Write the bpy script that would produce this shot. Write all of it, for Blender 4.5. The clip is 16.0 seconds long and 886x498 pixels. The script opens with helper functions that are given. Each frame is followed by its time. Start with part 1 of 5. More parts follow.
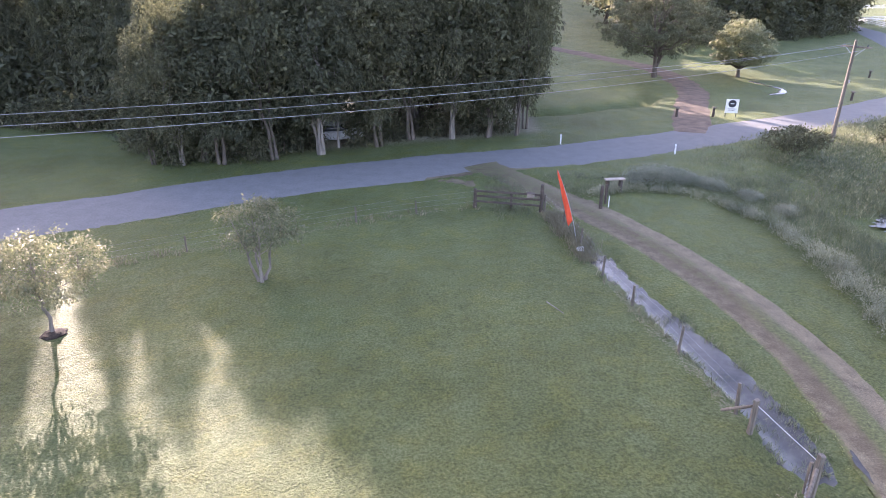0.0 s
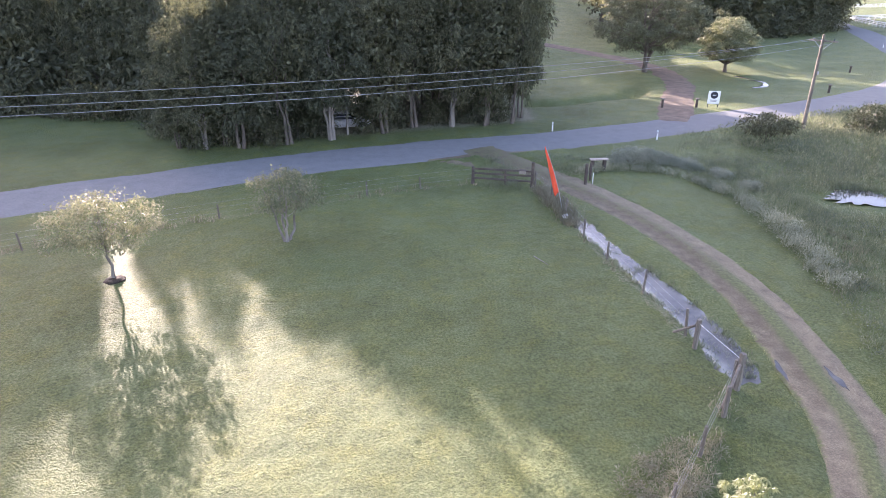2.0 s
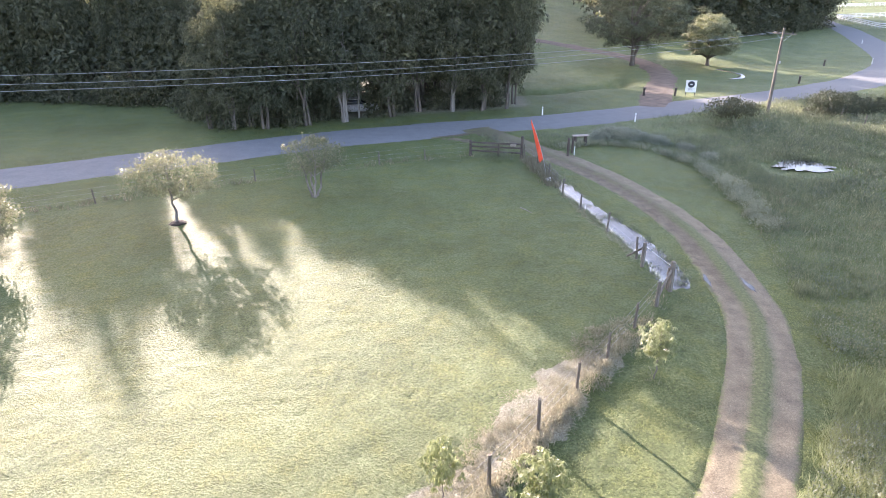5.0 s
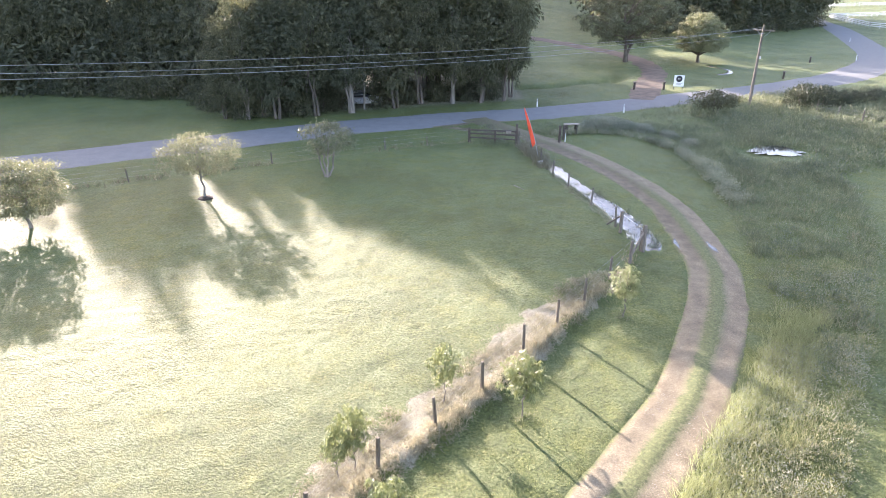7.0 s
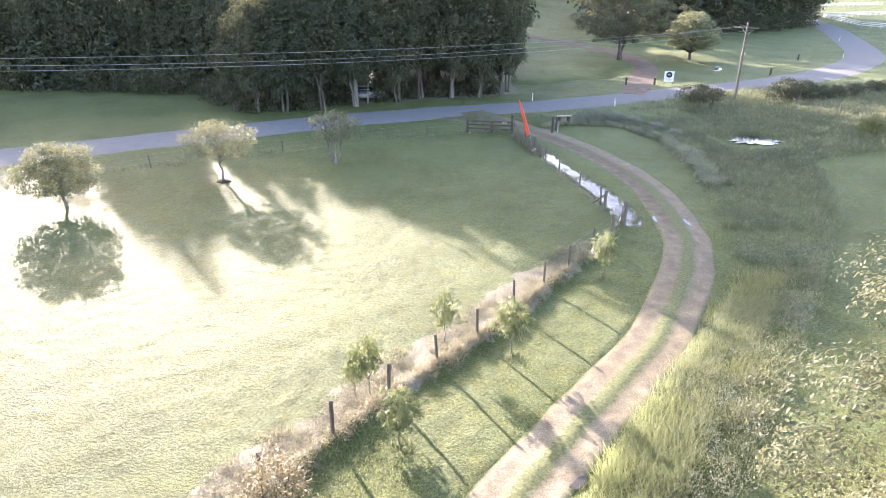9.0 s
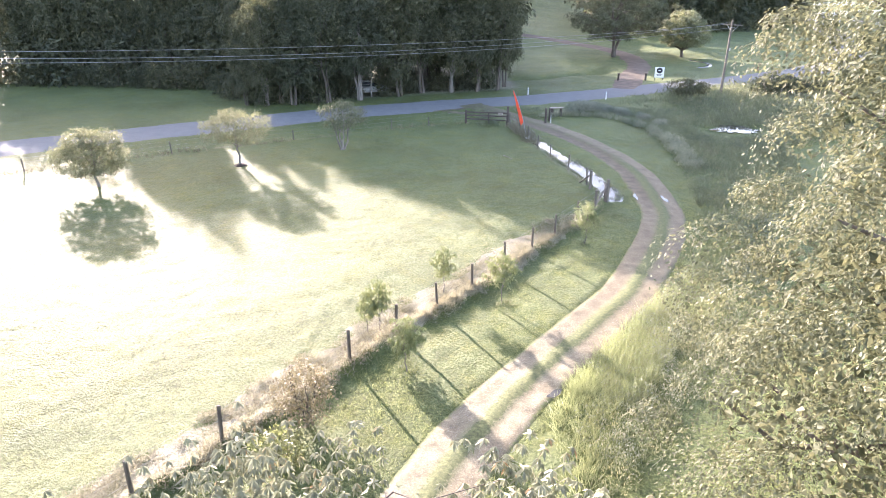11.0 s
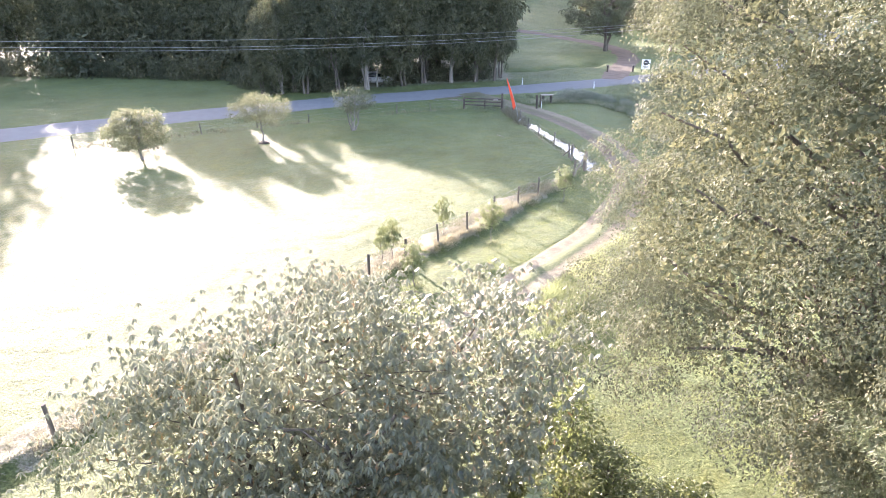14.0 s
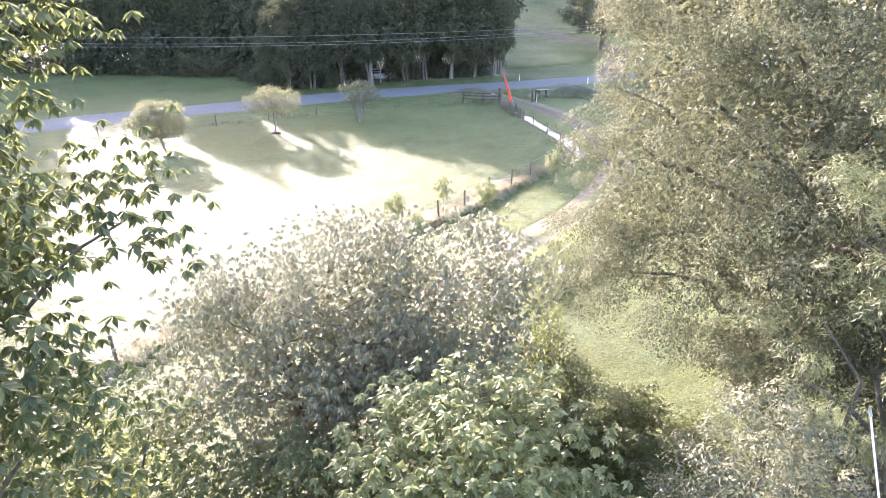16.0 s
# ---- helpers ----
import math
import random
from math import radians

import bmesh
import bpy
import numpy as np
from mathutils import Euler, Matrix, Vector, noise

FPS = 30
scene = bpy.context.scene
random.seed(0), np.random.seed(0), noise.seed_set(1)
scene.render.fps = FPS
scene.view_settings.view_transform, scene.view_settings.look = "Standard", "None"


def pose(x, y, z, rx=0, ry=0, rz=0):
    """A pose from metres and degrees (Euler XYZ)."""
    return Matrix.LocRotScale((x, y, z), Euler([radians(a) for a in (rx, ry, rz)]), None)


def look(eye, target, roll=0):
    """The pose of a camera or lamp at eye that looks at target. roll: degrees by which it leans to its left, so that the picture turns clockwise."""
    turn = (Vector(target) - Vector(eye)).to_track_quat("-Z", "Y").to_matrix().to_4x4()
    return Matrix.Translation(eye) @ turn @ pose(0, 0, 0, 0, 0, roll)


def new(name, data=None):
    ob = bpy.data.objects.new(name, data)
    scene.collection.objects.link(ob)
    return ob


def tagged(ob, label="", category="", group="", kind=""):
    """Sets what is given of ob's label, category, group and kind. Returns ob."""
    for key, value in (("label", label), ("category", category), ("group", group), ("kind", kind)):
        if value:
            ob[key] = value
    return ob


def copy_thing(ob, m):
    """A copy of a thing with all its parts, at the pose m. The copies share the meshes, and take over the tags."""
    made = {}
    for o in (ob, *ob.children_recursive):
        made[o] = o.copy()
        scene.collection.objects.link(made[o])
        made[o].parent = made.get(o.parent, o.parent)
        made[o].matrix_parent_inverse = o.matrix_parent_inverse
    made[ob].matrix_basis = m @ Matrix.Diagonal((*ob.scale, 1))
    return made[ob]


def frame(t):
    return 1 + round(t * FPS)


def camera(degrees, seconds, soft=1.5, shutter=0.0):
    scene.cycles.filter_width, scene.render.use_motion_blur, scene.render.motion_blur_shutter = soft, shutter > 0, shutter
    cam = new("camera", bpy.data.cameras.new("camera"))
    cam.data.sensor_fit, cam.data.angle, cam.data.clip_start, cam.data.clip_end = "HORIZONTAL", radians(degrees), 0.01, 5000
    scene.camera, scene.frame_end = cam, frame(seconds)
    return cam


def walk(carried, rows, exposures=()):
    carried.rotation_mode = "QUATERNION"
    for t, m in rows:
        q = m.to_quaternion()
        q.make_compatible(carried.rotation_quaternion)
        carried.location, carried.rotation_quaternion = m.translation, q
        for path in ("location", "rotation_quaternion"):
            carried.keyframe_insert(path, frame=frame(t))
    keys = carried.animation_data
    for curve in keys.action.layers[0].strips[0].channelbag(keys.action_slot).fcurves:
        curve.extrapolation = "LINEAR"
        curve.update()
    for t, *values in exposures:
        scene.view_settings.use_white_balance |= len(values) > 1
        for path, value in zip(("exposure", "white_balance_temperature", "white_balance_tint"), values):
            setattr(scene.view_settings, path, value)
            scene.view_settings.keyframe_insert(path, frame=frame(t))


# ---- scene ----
cam = camera(71.0, 16.0, 0.8)
# seconds, x, y, z, yaw, pitch, roll
ROWS = [
    (0.0, 0.0, 0.0, 12.0, -0.05, -23.3, 0.13),
    (0.5, -0.03, -1.029, 12.011, -0.06, -23.32, 0.12),
    (1.0, -0.06, -2.241, 12.019, -0.07, -23.35, 0.1),
    (1.5, -0.067, -3.277, 12.011, -0.06, -23.35, 0.11),
    (2.0, -0.086, -4.495, 11.993, -0.06, -23.34, 0.14),
    (2.5, -0.101, -5.518, 11.993, -0.05, -23.35, 0.14),
    (3.0, -0.123, -6.727, 11.993, -0.05, -23.36, 0.13),
    (3.5, -0.13, -7.753, 11.985, -0.05, -23.38, 0.13),
    (4.0, -0.157, -8.949, 11.963, -0.06, -23.36, 0.14),
    (6.5, -0.253, -14.354, 11.911, -0.04, -23.34, 0.17),
    (7.0, -0.272, -15.335, 11.907, -0.05, -23.35, 0.13),
    (7.5, -0.283, -16.186, 11.907, -0.06, -23.34, 0.12),
    (8.0, -0.302, -16.986, 11.911, -0.09, -23.35, 0.1),
    (8.5, -0.302, -17.834, 11.903, -0.1, -23.34, 0.12),
    (9.0, -0.306, -18.718, 11.896, -0.1, -23.35, 0.12),
    (11.5, -0.257, -23.426, 11.784, -0.08, -23.27, 0.23),
    (12.0, -0.257, -24.442, 11.78, -0.06, -23.3, 0.22),
    (12.5, -0.25, -25.462, 11.769, -0.05, -23.31, 0.2),
    (13.0, -0.246, -26.492, 11.776, -0.04, -23.33, 0.23),
    (13.5, -0.25, -27.535, 11.788, -0.06, -23.35, 0.25),
    (14.0, -0.231, -28.548, 11.795, -0.03, -23.42, 0.29),
    (14.5, -0.216, -29.57, 11.799, 0.01, -23.42, 0.31),
    (15.0, -0.201, -30.55, 11.802, 0.02, -23.41, 0.31),
    (15.5, -0.183, -31.443, 11.814, 0.03, -23.41, 0.33),
    (16.0, -0.171, -32.246, 11.829, 0.05, -23.4, 0.34),
]
EXPOSURES = [(0.0, 2.78, 6500, 40), (4.0, 2.78, 6480, 33), (9.0, 2.88, 6450, 29), (12.5, 3.0, 6420, 29), (16.0, 3.12, 6280, 32)]
walk(cam, [(t, pose(x, y, z, 90 + pitch, roll, yaw)) for t, x, y, z, yaw, pitch, roll in ROWS], EXPOSURES)

# ---- light ----
SUN_AZ, SUN_EL = -31.0, 15.0          # degrees from +y towards +x, and above the horizon
world = bpy.data.worlds.new("morning_sky")
scene.world = world
world.use_nodes = True
wn = world.node_tree
sky = wn.nodes.new("ShaderNodeTexSky")
sky.sky_type = "NISHITA"
sky.sun_disc = False
sky.sun_elevation = radians(SUN_EL)
sky.sun_rotation = radians(SUN_AZ)
sky.dust_density = 2.0
wn.links.new(sky.outputs[0], wn.nodes["Background"].inputs[0])
wn.nodes["Background"].inputs[1].default_value = 0.15
sun_dir = Vector((math.sin(radians(SUN_AZ)) * math.cos(radians(SUN_EL)), math.cos(radians(SUN_AZ)) * math.cos(radians(SUN_EL)), math.sin(radians(SUN_EL))))
sun = new("sun", bpy.data.lights.new("sun", "SUN"))
sun.data.energy = 4.5
sun.data.angle = radians(0.45)
sun.data.color = (1.0, 0.92, 0.77)
sun.matrix_world = look(sun_dir * 200, (0, 0, 0))


# ---- material helpers ----
def material(name, rough=0.7, spec=0.5):
    m = bpy.data.materials.new(name)
    m.use_nodes = True
    nt = m.node_tree
    b = nt.nodes["Principled BSDF"]
    b.inputs["Roughness"].default_value = rough
    b.inputs["Specular IOR Level"].default_value = spec
    return m, nt, b


def node(nt, kind, **values):
    n = nt.nodes.new(kind)
    for key, value in values.items():
        n.inputs[key].default_value = value
    return n


def noise_tex(nt, scale, detail=4.0, rough=0.6, vector=None):
    n = node(nt, "ShaderNodeTexNoise", Scale=scale, Detail=detail, Roughness=rough)
    if vector is None:
        vector = nt.nodes.new("ShaderNodeTexCoord").outputs["Object"]
    nt.links.new(vector, n.inputs["Vector"])
    return n


def ramp(nt, source, stops):
    r = nt.nodes.new("ShaderNodeValToRGB")
    e = r.color_ramp.elements
    while len(e) < len(stops):
        e.new(0.5)
    for k, (p, c) in enumerate(stops):
        e[k].position = p
        e[k].color = (*c, 1.0) if len(c) == 3 else c
    nt.links.new(source, r.inputs[0])
    return r


def mix(nt, factor, a, b, blend="MIX"):
    m = nt.nodes.new("ShaderNodeMix")
    m.data_type = "RGBA"
    m.blend_type = blend
    if isinstance(factor, float):
        m.inputs[0].default_value = factor
    else:
        nt.links.new(factor, m.inputs[0])
    for sock, v in ((m.inputs[6], a), (m.inputs[7], b)):
        if isinstance(v, tuple):
            sock.default_value = (*v, 1.0)
        else:
            nt.links.new(v, sock)
    return m.outputs[2]


def bump(nt, b, height, strength=0.5, distance=0.05):
    n = node(nt, "ShaderNodeBump", Strength=strength, Distance=distance)
    nt.links.new(height, n.inputs["Height"])
    nt.links.new(n.outputs[0], b.inputs["Normal"])


def grain_material(name, stops, scale=6.0, rough=0.8, bump_strength=0.4, distance=0.02, stretch=None, spec=0.3, coarse=0.6):
    """A two-scale mottled surface: fine grain by the stops, broad stains on top."""
    m, nt, b = material(name, rough, spec)
    co = nt.nodes.new("ShaderNodeTexCoord").outputs["Object"]
    if stretch:
        mp = node(nt, "ShaderNodeMapping", Scale=stretch)
        nt.links.new(co, mp.inputs[0])
        co = mp.outputs[0]
    fine = noise_tex(nt, scale, 6, 0.7, co)
    wide = noise_tex(nt, scale * 0.13, 3, 0.5, co)
    c = ramp(nt, fine.outputs[0], stops)
    w = ramp(nt, wide.outputs[0], [(0.3, (coarse,) * 3), (0.7, (1.1,) * 3)])
    nt.links.new(mix(nt, 1.0, c.outputs[0], w.outputs[0], "MULTIPLY"), b.inputs["Base Color"])
    if bump_strength:
        bump(nt, b, fine.outputs[0], bump_strength, distance)
    return m


def leaf_material(name, stops, rough=0.45, translucent=0.35, glow=(0.25, 0.28, 0.09), spec=0.5):
    """Leaves: each one takes its own tone, and light shines through."""
    m, nt, b = material(name, rough, spec)
    geo = nt.nodes.new("ShaderNodeNewGeometry")
    info = nt.nodes.new("ShaderNodeObjectInfo")
    c = ramp(nt, geo.outputs["Random Per Island"], stops)
    broad = noise_tex(nt, 0.5, 2, 0.5)
    shade = ramp(nt, broad.outputs[0], [(0.3, (0.75, 0.78, 0.75)), (0.7, (1.15, 1.1, 1.0))])
    own = ramp(nt, info.outputs["Random"], [(0.0, (0.8, 0.85, 0.85)), (1.0, (1.15, 1.1, 1.0))])
    col = mix(nt, 1.0, mix(nt, 1.0, c.outputs[0], shade.outputs[0], "MULTIPLY"), own.outputs[0], "MULTIPLY")
    nt.links.new(col, b.inputs["Base Color"])
    tr = nt.nodes.new("ShaderNodeBsdfTranslucent")
    nt.links.new(mix(nt, 0.5, col, glow), tr.inputs[0])
    mx = node(nt, "ShaderNodeMixShader", Fac=translucent)
    nt.links.new(b.outputs[0], mx.inputs[1])
    nt.links.new(tr.outputs[0], mx.inputs[2])
    nt.links.new(mx.outputs[0], nt.nodes["Material Output"].inputs[0])
    return m


# ---- materials ----
def grass_ground():
    m, nt, b = material("grass_ground", 0.75, 0.25)
    co = nt.nodes.new("ShaderNodeTexCoord").outputs["Object"]
    tuft = noise_tex(nt, 11.0, 5, 0.7, co)
    wide = noise_tex(nt, 0.5, 5, 0.7, co)
    fine = noise_tex(nt, 28.0, 3, 0.7, co)
    green = ramp(nt, tuft.outputs[0], [(0.3, (0.046, 0.06, 0.018)), (0.5, (0.088, 0.11, 0.033)), (0.68, (0.16, 0.178, 0.06))])
    pale = ramp(nt, fine.outputs[0], [(0.3, (0.1, 0.122, 0.056)), (0.7, (0.205, 0.235, 0.12))])
    dew = node(nt, "ShaderNodeAttribute")
    dew.attribute_name = "dew"
    dw = nt.nodes.new("ShaderNodeMath")
    dw.operation = "MULTIPLY"
    wr = ramp(nt, wide.outputs[0], [(0.3, (0, 0, 0)), (0.7, (1, 1, 1))])
    tips = ramp(nt, tuft.outputs[0], [(0.42, (0.2, 0.2, 0.2)), (0.6, (1.35, 1.35, 1.35))])
    nt.links.new(dew.outputs["Fac"], dw.inputs[0])
    nt.links.new(mix(nt, 1.0, wr.outputs[0], tips.outputs[0], "MULTIPLY"), dw.inputs[1])
    col = mix(nt, dw.outputs[0], green.outputs[0], pale.outputs[0])
    straw = ramp(nt, fine.outputs[0], [(0.3, (0.1, 0.085, 0.058)), (0.5, (0.25, 0.236, 0.165)), (0.72, (0.43, 0.41, 0.3))])
    dry = node(nt, "ShaderNodeAttribute")
    dry.attribute_name = "dry"
    patch = noise_tex(nt, 0.9, 4, 0.6, co)
    hue = ramp(nt, patch.outputs[0], [(0.35, (1.14, 1.1, 0.86)), (0.5, (1.0, 1.04, 0.98)), (0.65, (1.04, 1.1, 1.14))])
    col = mix(nt, 1.0, col, hue.outputs[0], "MULTIPLY")
    broad = noise_tex(nt, 0.13, 6, 0.65, co)
    field = ramp(nt, broad.outputs[0], [(0.34, (0.78, 0.8, 0.72)), (0.5, (1.0, 1.0, 1.0)), (0.66, (1.2, 1.16, 1.12))])
    col = mix(nt, 1.0, col, field.outputs[0], "MULTIPLY")
    ragged = nt.nodes.new("ShaderNodeMath")
    ragged.operation = "MULTIPLY_ADD"
    ragged.inputs[1].default_value = 1.5
    nt.links.new(tuft.outputs[0], ragged.inputs[0])
    nt.links.new(dry.outputs["Fac"], ragged.inputs[2])
    reach = node(nt, "ShaderNodeMapRange", **{"From Min": 1.26, "From Max": 1.6})
    nt.links.new(ragged.outputs[0], reach.inputs[0])
    col = mix(nt, reach.outputs[0], col, straw.outputs[0])
    nt.links.new(col, b.inputs["Base Color"])
    lump = noise_tex(nt, 5.5, 3, 0.6, co)
    h = mix(nt, 0.25, mix(nt, 0.28, tuft.outputs[0], lump.outputs[0]), fine.outputs[0])
    bump(nt, b, h, 1.0, 0.22)
    return m


def drive_material():
    """Gravel with a grassed crown between the wheel tracks, by the strip's own u and v."""
    m, nt, b = material("gravel_drive", 0.8, 0.3)
    uv = nt.nodes.new("ShaderNodeUVMap")
    sep = nt.nodes.new("ShaderNodeSeparateXYZ")
    nt.links.new(uv.outputs[0], sep.inputs[0])
    co = nt.nodes.new("ShaderNodeTexCoord").outputs["Object"]
    fine = noise_tex(nt, 22.0, 6, 0.75, co)
    mid = noise_tex(nt, 1.6, 5, 0.65, co)
    stone = ramp(nt, fine.outputs[0], [(0.25, (0.1, 0.085, 0.06)), (0.5, (0.2, 0.174, 0.127)), (0.75, (0.375, 0.338, 0.262))])
    stain = ramp(nt, mid.outputs[0], [(0.3, (0.62, 0.6, 0.57)), (0.7, (1.15, 1.12, 1.08))])
    stone = mix(nt, 1.0, stone.outputs[0], stain.outputs[0], "MULTIPLY")
    place = nt.nodes.new("ShaderNodeSeparateXYZ")
    nt.links.new(co, place.inputs[0])

    def reach(lo, hi):
        r = node(nt, "ShaderNodeMapRange", **{"From Min": lo, "From Max": hi})
        nt.links.new(place.outputs[1], r.inputs[0])
        return r.outputs[0]
    blade = noise_tex(nt, 9.0, 5, 0.75, co)
    turf = ramp(nt, blade.outputs[0], [(0.3, (0.04, 0.05, 0.02)), (0.5, (0.09, 0.107, 0.038)), (0.68, (0.165, 0.18, 0.07))])

    def math_node(op, a, c):
        n = nt.nodes.new("ShaderNodeMath")
        n.operation = op
        for k, v in enumerate((a, c)):
            if isinstance(v, float):
                n.inputs[k].default_value = v
            else:
                nt.links.new(v, n.inputs[k])
        return n.outputs[0]
    off = math_node("ABSOLUTE", math_node("SUBTRACT", sep.outputs[0], 0.5), 0.0)
    wob = math_node("ADD", off, math_node("MULTIPLY", math_node("ADD", math_node("SUBTRACT", mid.outputs[0], 0.5), math_node("MULTIPLY", math_node("SUBTRACT", blade.outputs[0], 0.5), 1.1)), 0.17))
    crown = ramp(nt, wob, [(0.09, (0.95, 0.95, 0.95)), (0.15, (0, 0, 0))])
    edge = ramp(nt, wob, [(0.43, (0, 0, 0)), (0.49, (1, 1, 1))])
    along = ramp(nt, sep.outputs[1], [(0.31, (0, 0, 0)), (0.36, (1, 1, 1))])
    # trampled soil with thin grass runs down the middle of the upper drive
    patchy = ramp(nt, math_node("ADD", math_node("MULTIPLY", mid.outputs[0], 0.7), math_node("MULTIPLY", blade.outputs[0], 0.5)), [(0.52, (0, 0, 0)), (0.68, (0.8, 0.8, 0.8))])
    thin = math_node("MULTIPLY", ramp(nt, wob, [(0.13, (0.75, 0.75, 0.75)), (0.22, (0, 0, 0))]).outputs[0], patchy.outputs[0])
    middle = math_node("MAXIMUM", math_node("MULTIPLY", crown.outputs[0], along.outputs[0]), thin)
    # dark damp soil on the ditch side, pale fresh gravel at the lower end
    side = ramp(nt, math_node("ADD", sep.outputs[0], math_node("MULTIPLY", math_node("SUBTRACT", mid.outputs[0], 0.5), 0.5)), [(0.3, (0, 0, 0)), (0.5, (1, 1, 1)), (0.8, (1, 1, 1)), (0.95, (0.4, 0.4, 0.4))])
    damp = math_node("MULTIPLY", side.outputs[0], reach(9.0, 14.0))
    stone = mix(nt, damp, stone, mix(nt, 1.0, stone, (0.68, 0.66, 0.63), "MULTIPLY"))
    stone = mix(nt, 1.0, stone, (0.88, 0.865, 0.78), "MULTIPLY")
    fresh = math_node("MULTIPLY", reach(-1.0, -4.5), ramp(nt, mid.outputs[0], [(0.35, (0.3, 0.3, 0.3)), (0.6, (1, 1, 1))]).outputs[0])
    stone = mix(nt, fresh, stone, mix(nt, 1.0, stone, (1.42, 1.46, 1.52), "MULTIPLY"))
    col = mix(nt, math_node("MAXIMUM", middle, edge.outputs[0]), stone, turf.outputs[0])
    nt.links.new(col, b.inputs["Base Color"])
    bump(nt, b, mix(nt, 0.5, fine.outputs[0], blade.outputs[0]), 0.8, 0.05)
    return m


M_GRASS = grass_ground()
M_DRIVE = drive_material()
M_ROAD = grain_material("asphalt", [(0.3, (0.13, 0.134, 0.128)), (0.7, (0.18, 0.185, 0.178))], 9.0, 0.9, 0.3, 0.01, spec=0.15, coarse=0.95)
M_TRACK = grain_material("dirt_track", [(0.3, (0.1, 0.074, 0.05)), (0.7, (0.21, 0.162, 0.115))], 8.0, 0.9, 0.5, 0.03)
M_POST = grain_material("weathered_timber", [(0.3, (0.1, 0.084, 0.066)), (0.7, (0.27, 0.235, 0.19))], 14.0, 0.85, 0.5, 0.01, (1, 1, 0.12))
M_GATE = grain_material("dark_timber", [(0.3, (0.05, 0.04, 0.032)), (0.7, (0.15, 0.12, 0.1))], 14.0, 0.85, 0.5, 0.01, (0.15, 1, 1))
M_PALE = grain_material("pale_timber", [(0.3, (0.3, 0.25, 0.2)), (0.7, (0.5, 0.43, 0.36))], 9.0, 0.7, 0.3, 0.01)
M_WHITE = grain_material("white_paint", [(0.3, (0.66, 0.66, 0.65)), (0.7, (0.82, 0.82, 0.8))], 4.0, 0.5, 0.1, 0.005, coarse=0.85)
M_DARK = grain_material("dark_paint", [(0.3, (0.02, 0.022, 0.03)), (0.7, (0.045, 0.047, 0.055))], 4.0, 0.5, 0.1, 0.005)
M_FLAG = grain_material("orange_cloth", [(0.3, (0.62, 0.06, 0.025)), (0.7, (0.8, 0.11, 0.045))], 5.0, 0.7, 0.2, 0.01, coarse=0.85)
M_WIRE = grain_material("grey_wire", [(0.3, (0.3, 0.3, 0.3)), (0.7, (0.5, 0.5, 0.5))], 5.0, 0.4, 0.0)
M_LINE = grain_material("dark_cable", [(0.3, (0.22, 0.22, 0.22)), (0.7, (0.36, 0.36, 0.36))], 5.0, 0.5, 0.0)
M_STONE = grain_material("pale_stone", [(0.3, (0.2, 0.18, 0.15)), (0.7, (0.42, 0.39, 0.34))], 3.0, 0.85, 0.2, 0.005)
M_GLASS, gnt, gb = material("dark_car_glass", 0.08, 0.8)
gb.inputs["Base Color"].default_value = (0.02, 0.024, 0.028, 1)
M_RUBBER = grain_material("tyre_rubber", [(0.3, (0.015, 0.015, 0.015)), (0.7, (0.035, 0.035, 0.035))], 20.0, 0.8, 0.3, 0.005)
M_TAIL = grain_material("red_lens", [(0.3, (0.35, 0.02, 0.015)), (0.7, (0.5, 0.03, 0.02))], 8.0, 0.25, 0.0)
M_BARK = grain_material("brown_bark", [(0.3, (0.06, 0.05, 0.04)), (0.7, (0.2, 0.17, 0.14))], 7.0, 0.9, 0.7, 0.03, (1, 1, 0.25))
M_PBARK = grain_material("pale_bark", [(0.3, (0.13, 0.115, 0.098)), (0.7, (0.33, 0.3, 0.26))], 6.0, 0.85, 0.6, 0.03, (1, 1, 0.25))
M_SNAG = grain_material("bleached_wood", [(0.3, (0.16, 0.148, 0.13)), (0.7, (0.34, 0.32, 0.29))], 8.0, 0.8, 0.3, 0.01, (1, 1, 0.2))
M_MULCH = grain_material("dark_mulch", [(0.3, (0.02, 0.015, 0.012)), (0.7, (0.08, 0.06, 0.045))], 16.0, 0.95, 0.9, 0.05)
M_METAL = grain_material("galvanised_metal", [(0.3, (0.35, 0.36, 0.37)), (0.7, (0.55, 0.56, 0.57))], 6.0, 0.4, 0.1, 0.005)


def water_material():
    m, nt, b = material("shallow_water", 0.08, 0.3)
    mud = noise_tex(nt, 1.2, 5, 0.65)
    c = ramp(nt, mud.outputs[0], [(0.35, (0.03, 0.03, 0.026)), (0.65, (0.09, 0.085, 0.07))])
    nt.links.new(c.outputs[0], b.inputs["Base Color"])
    rip = noise_tex(nt, 9.0, 3, 0.6)
    bump(nt, b, rip.outputs[0], 0.12, 0.02)
    return m


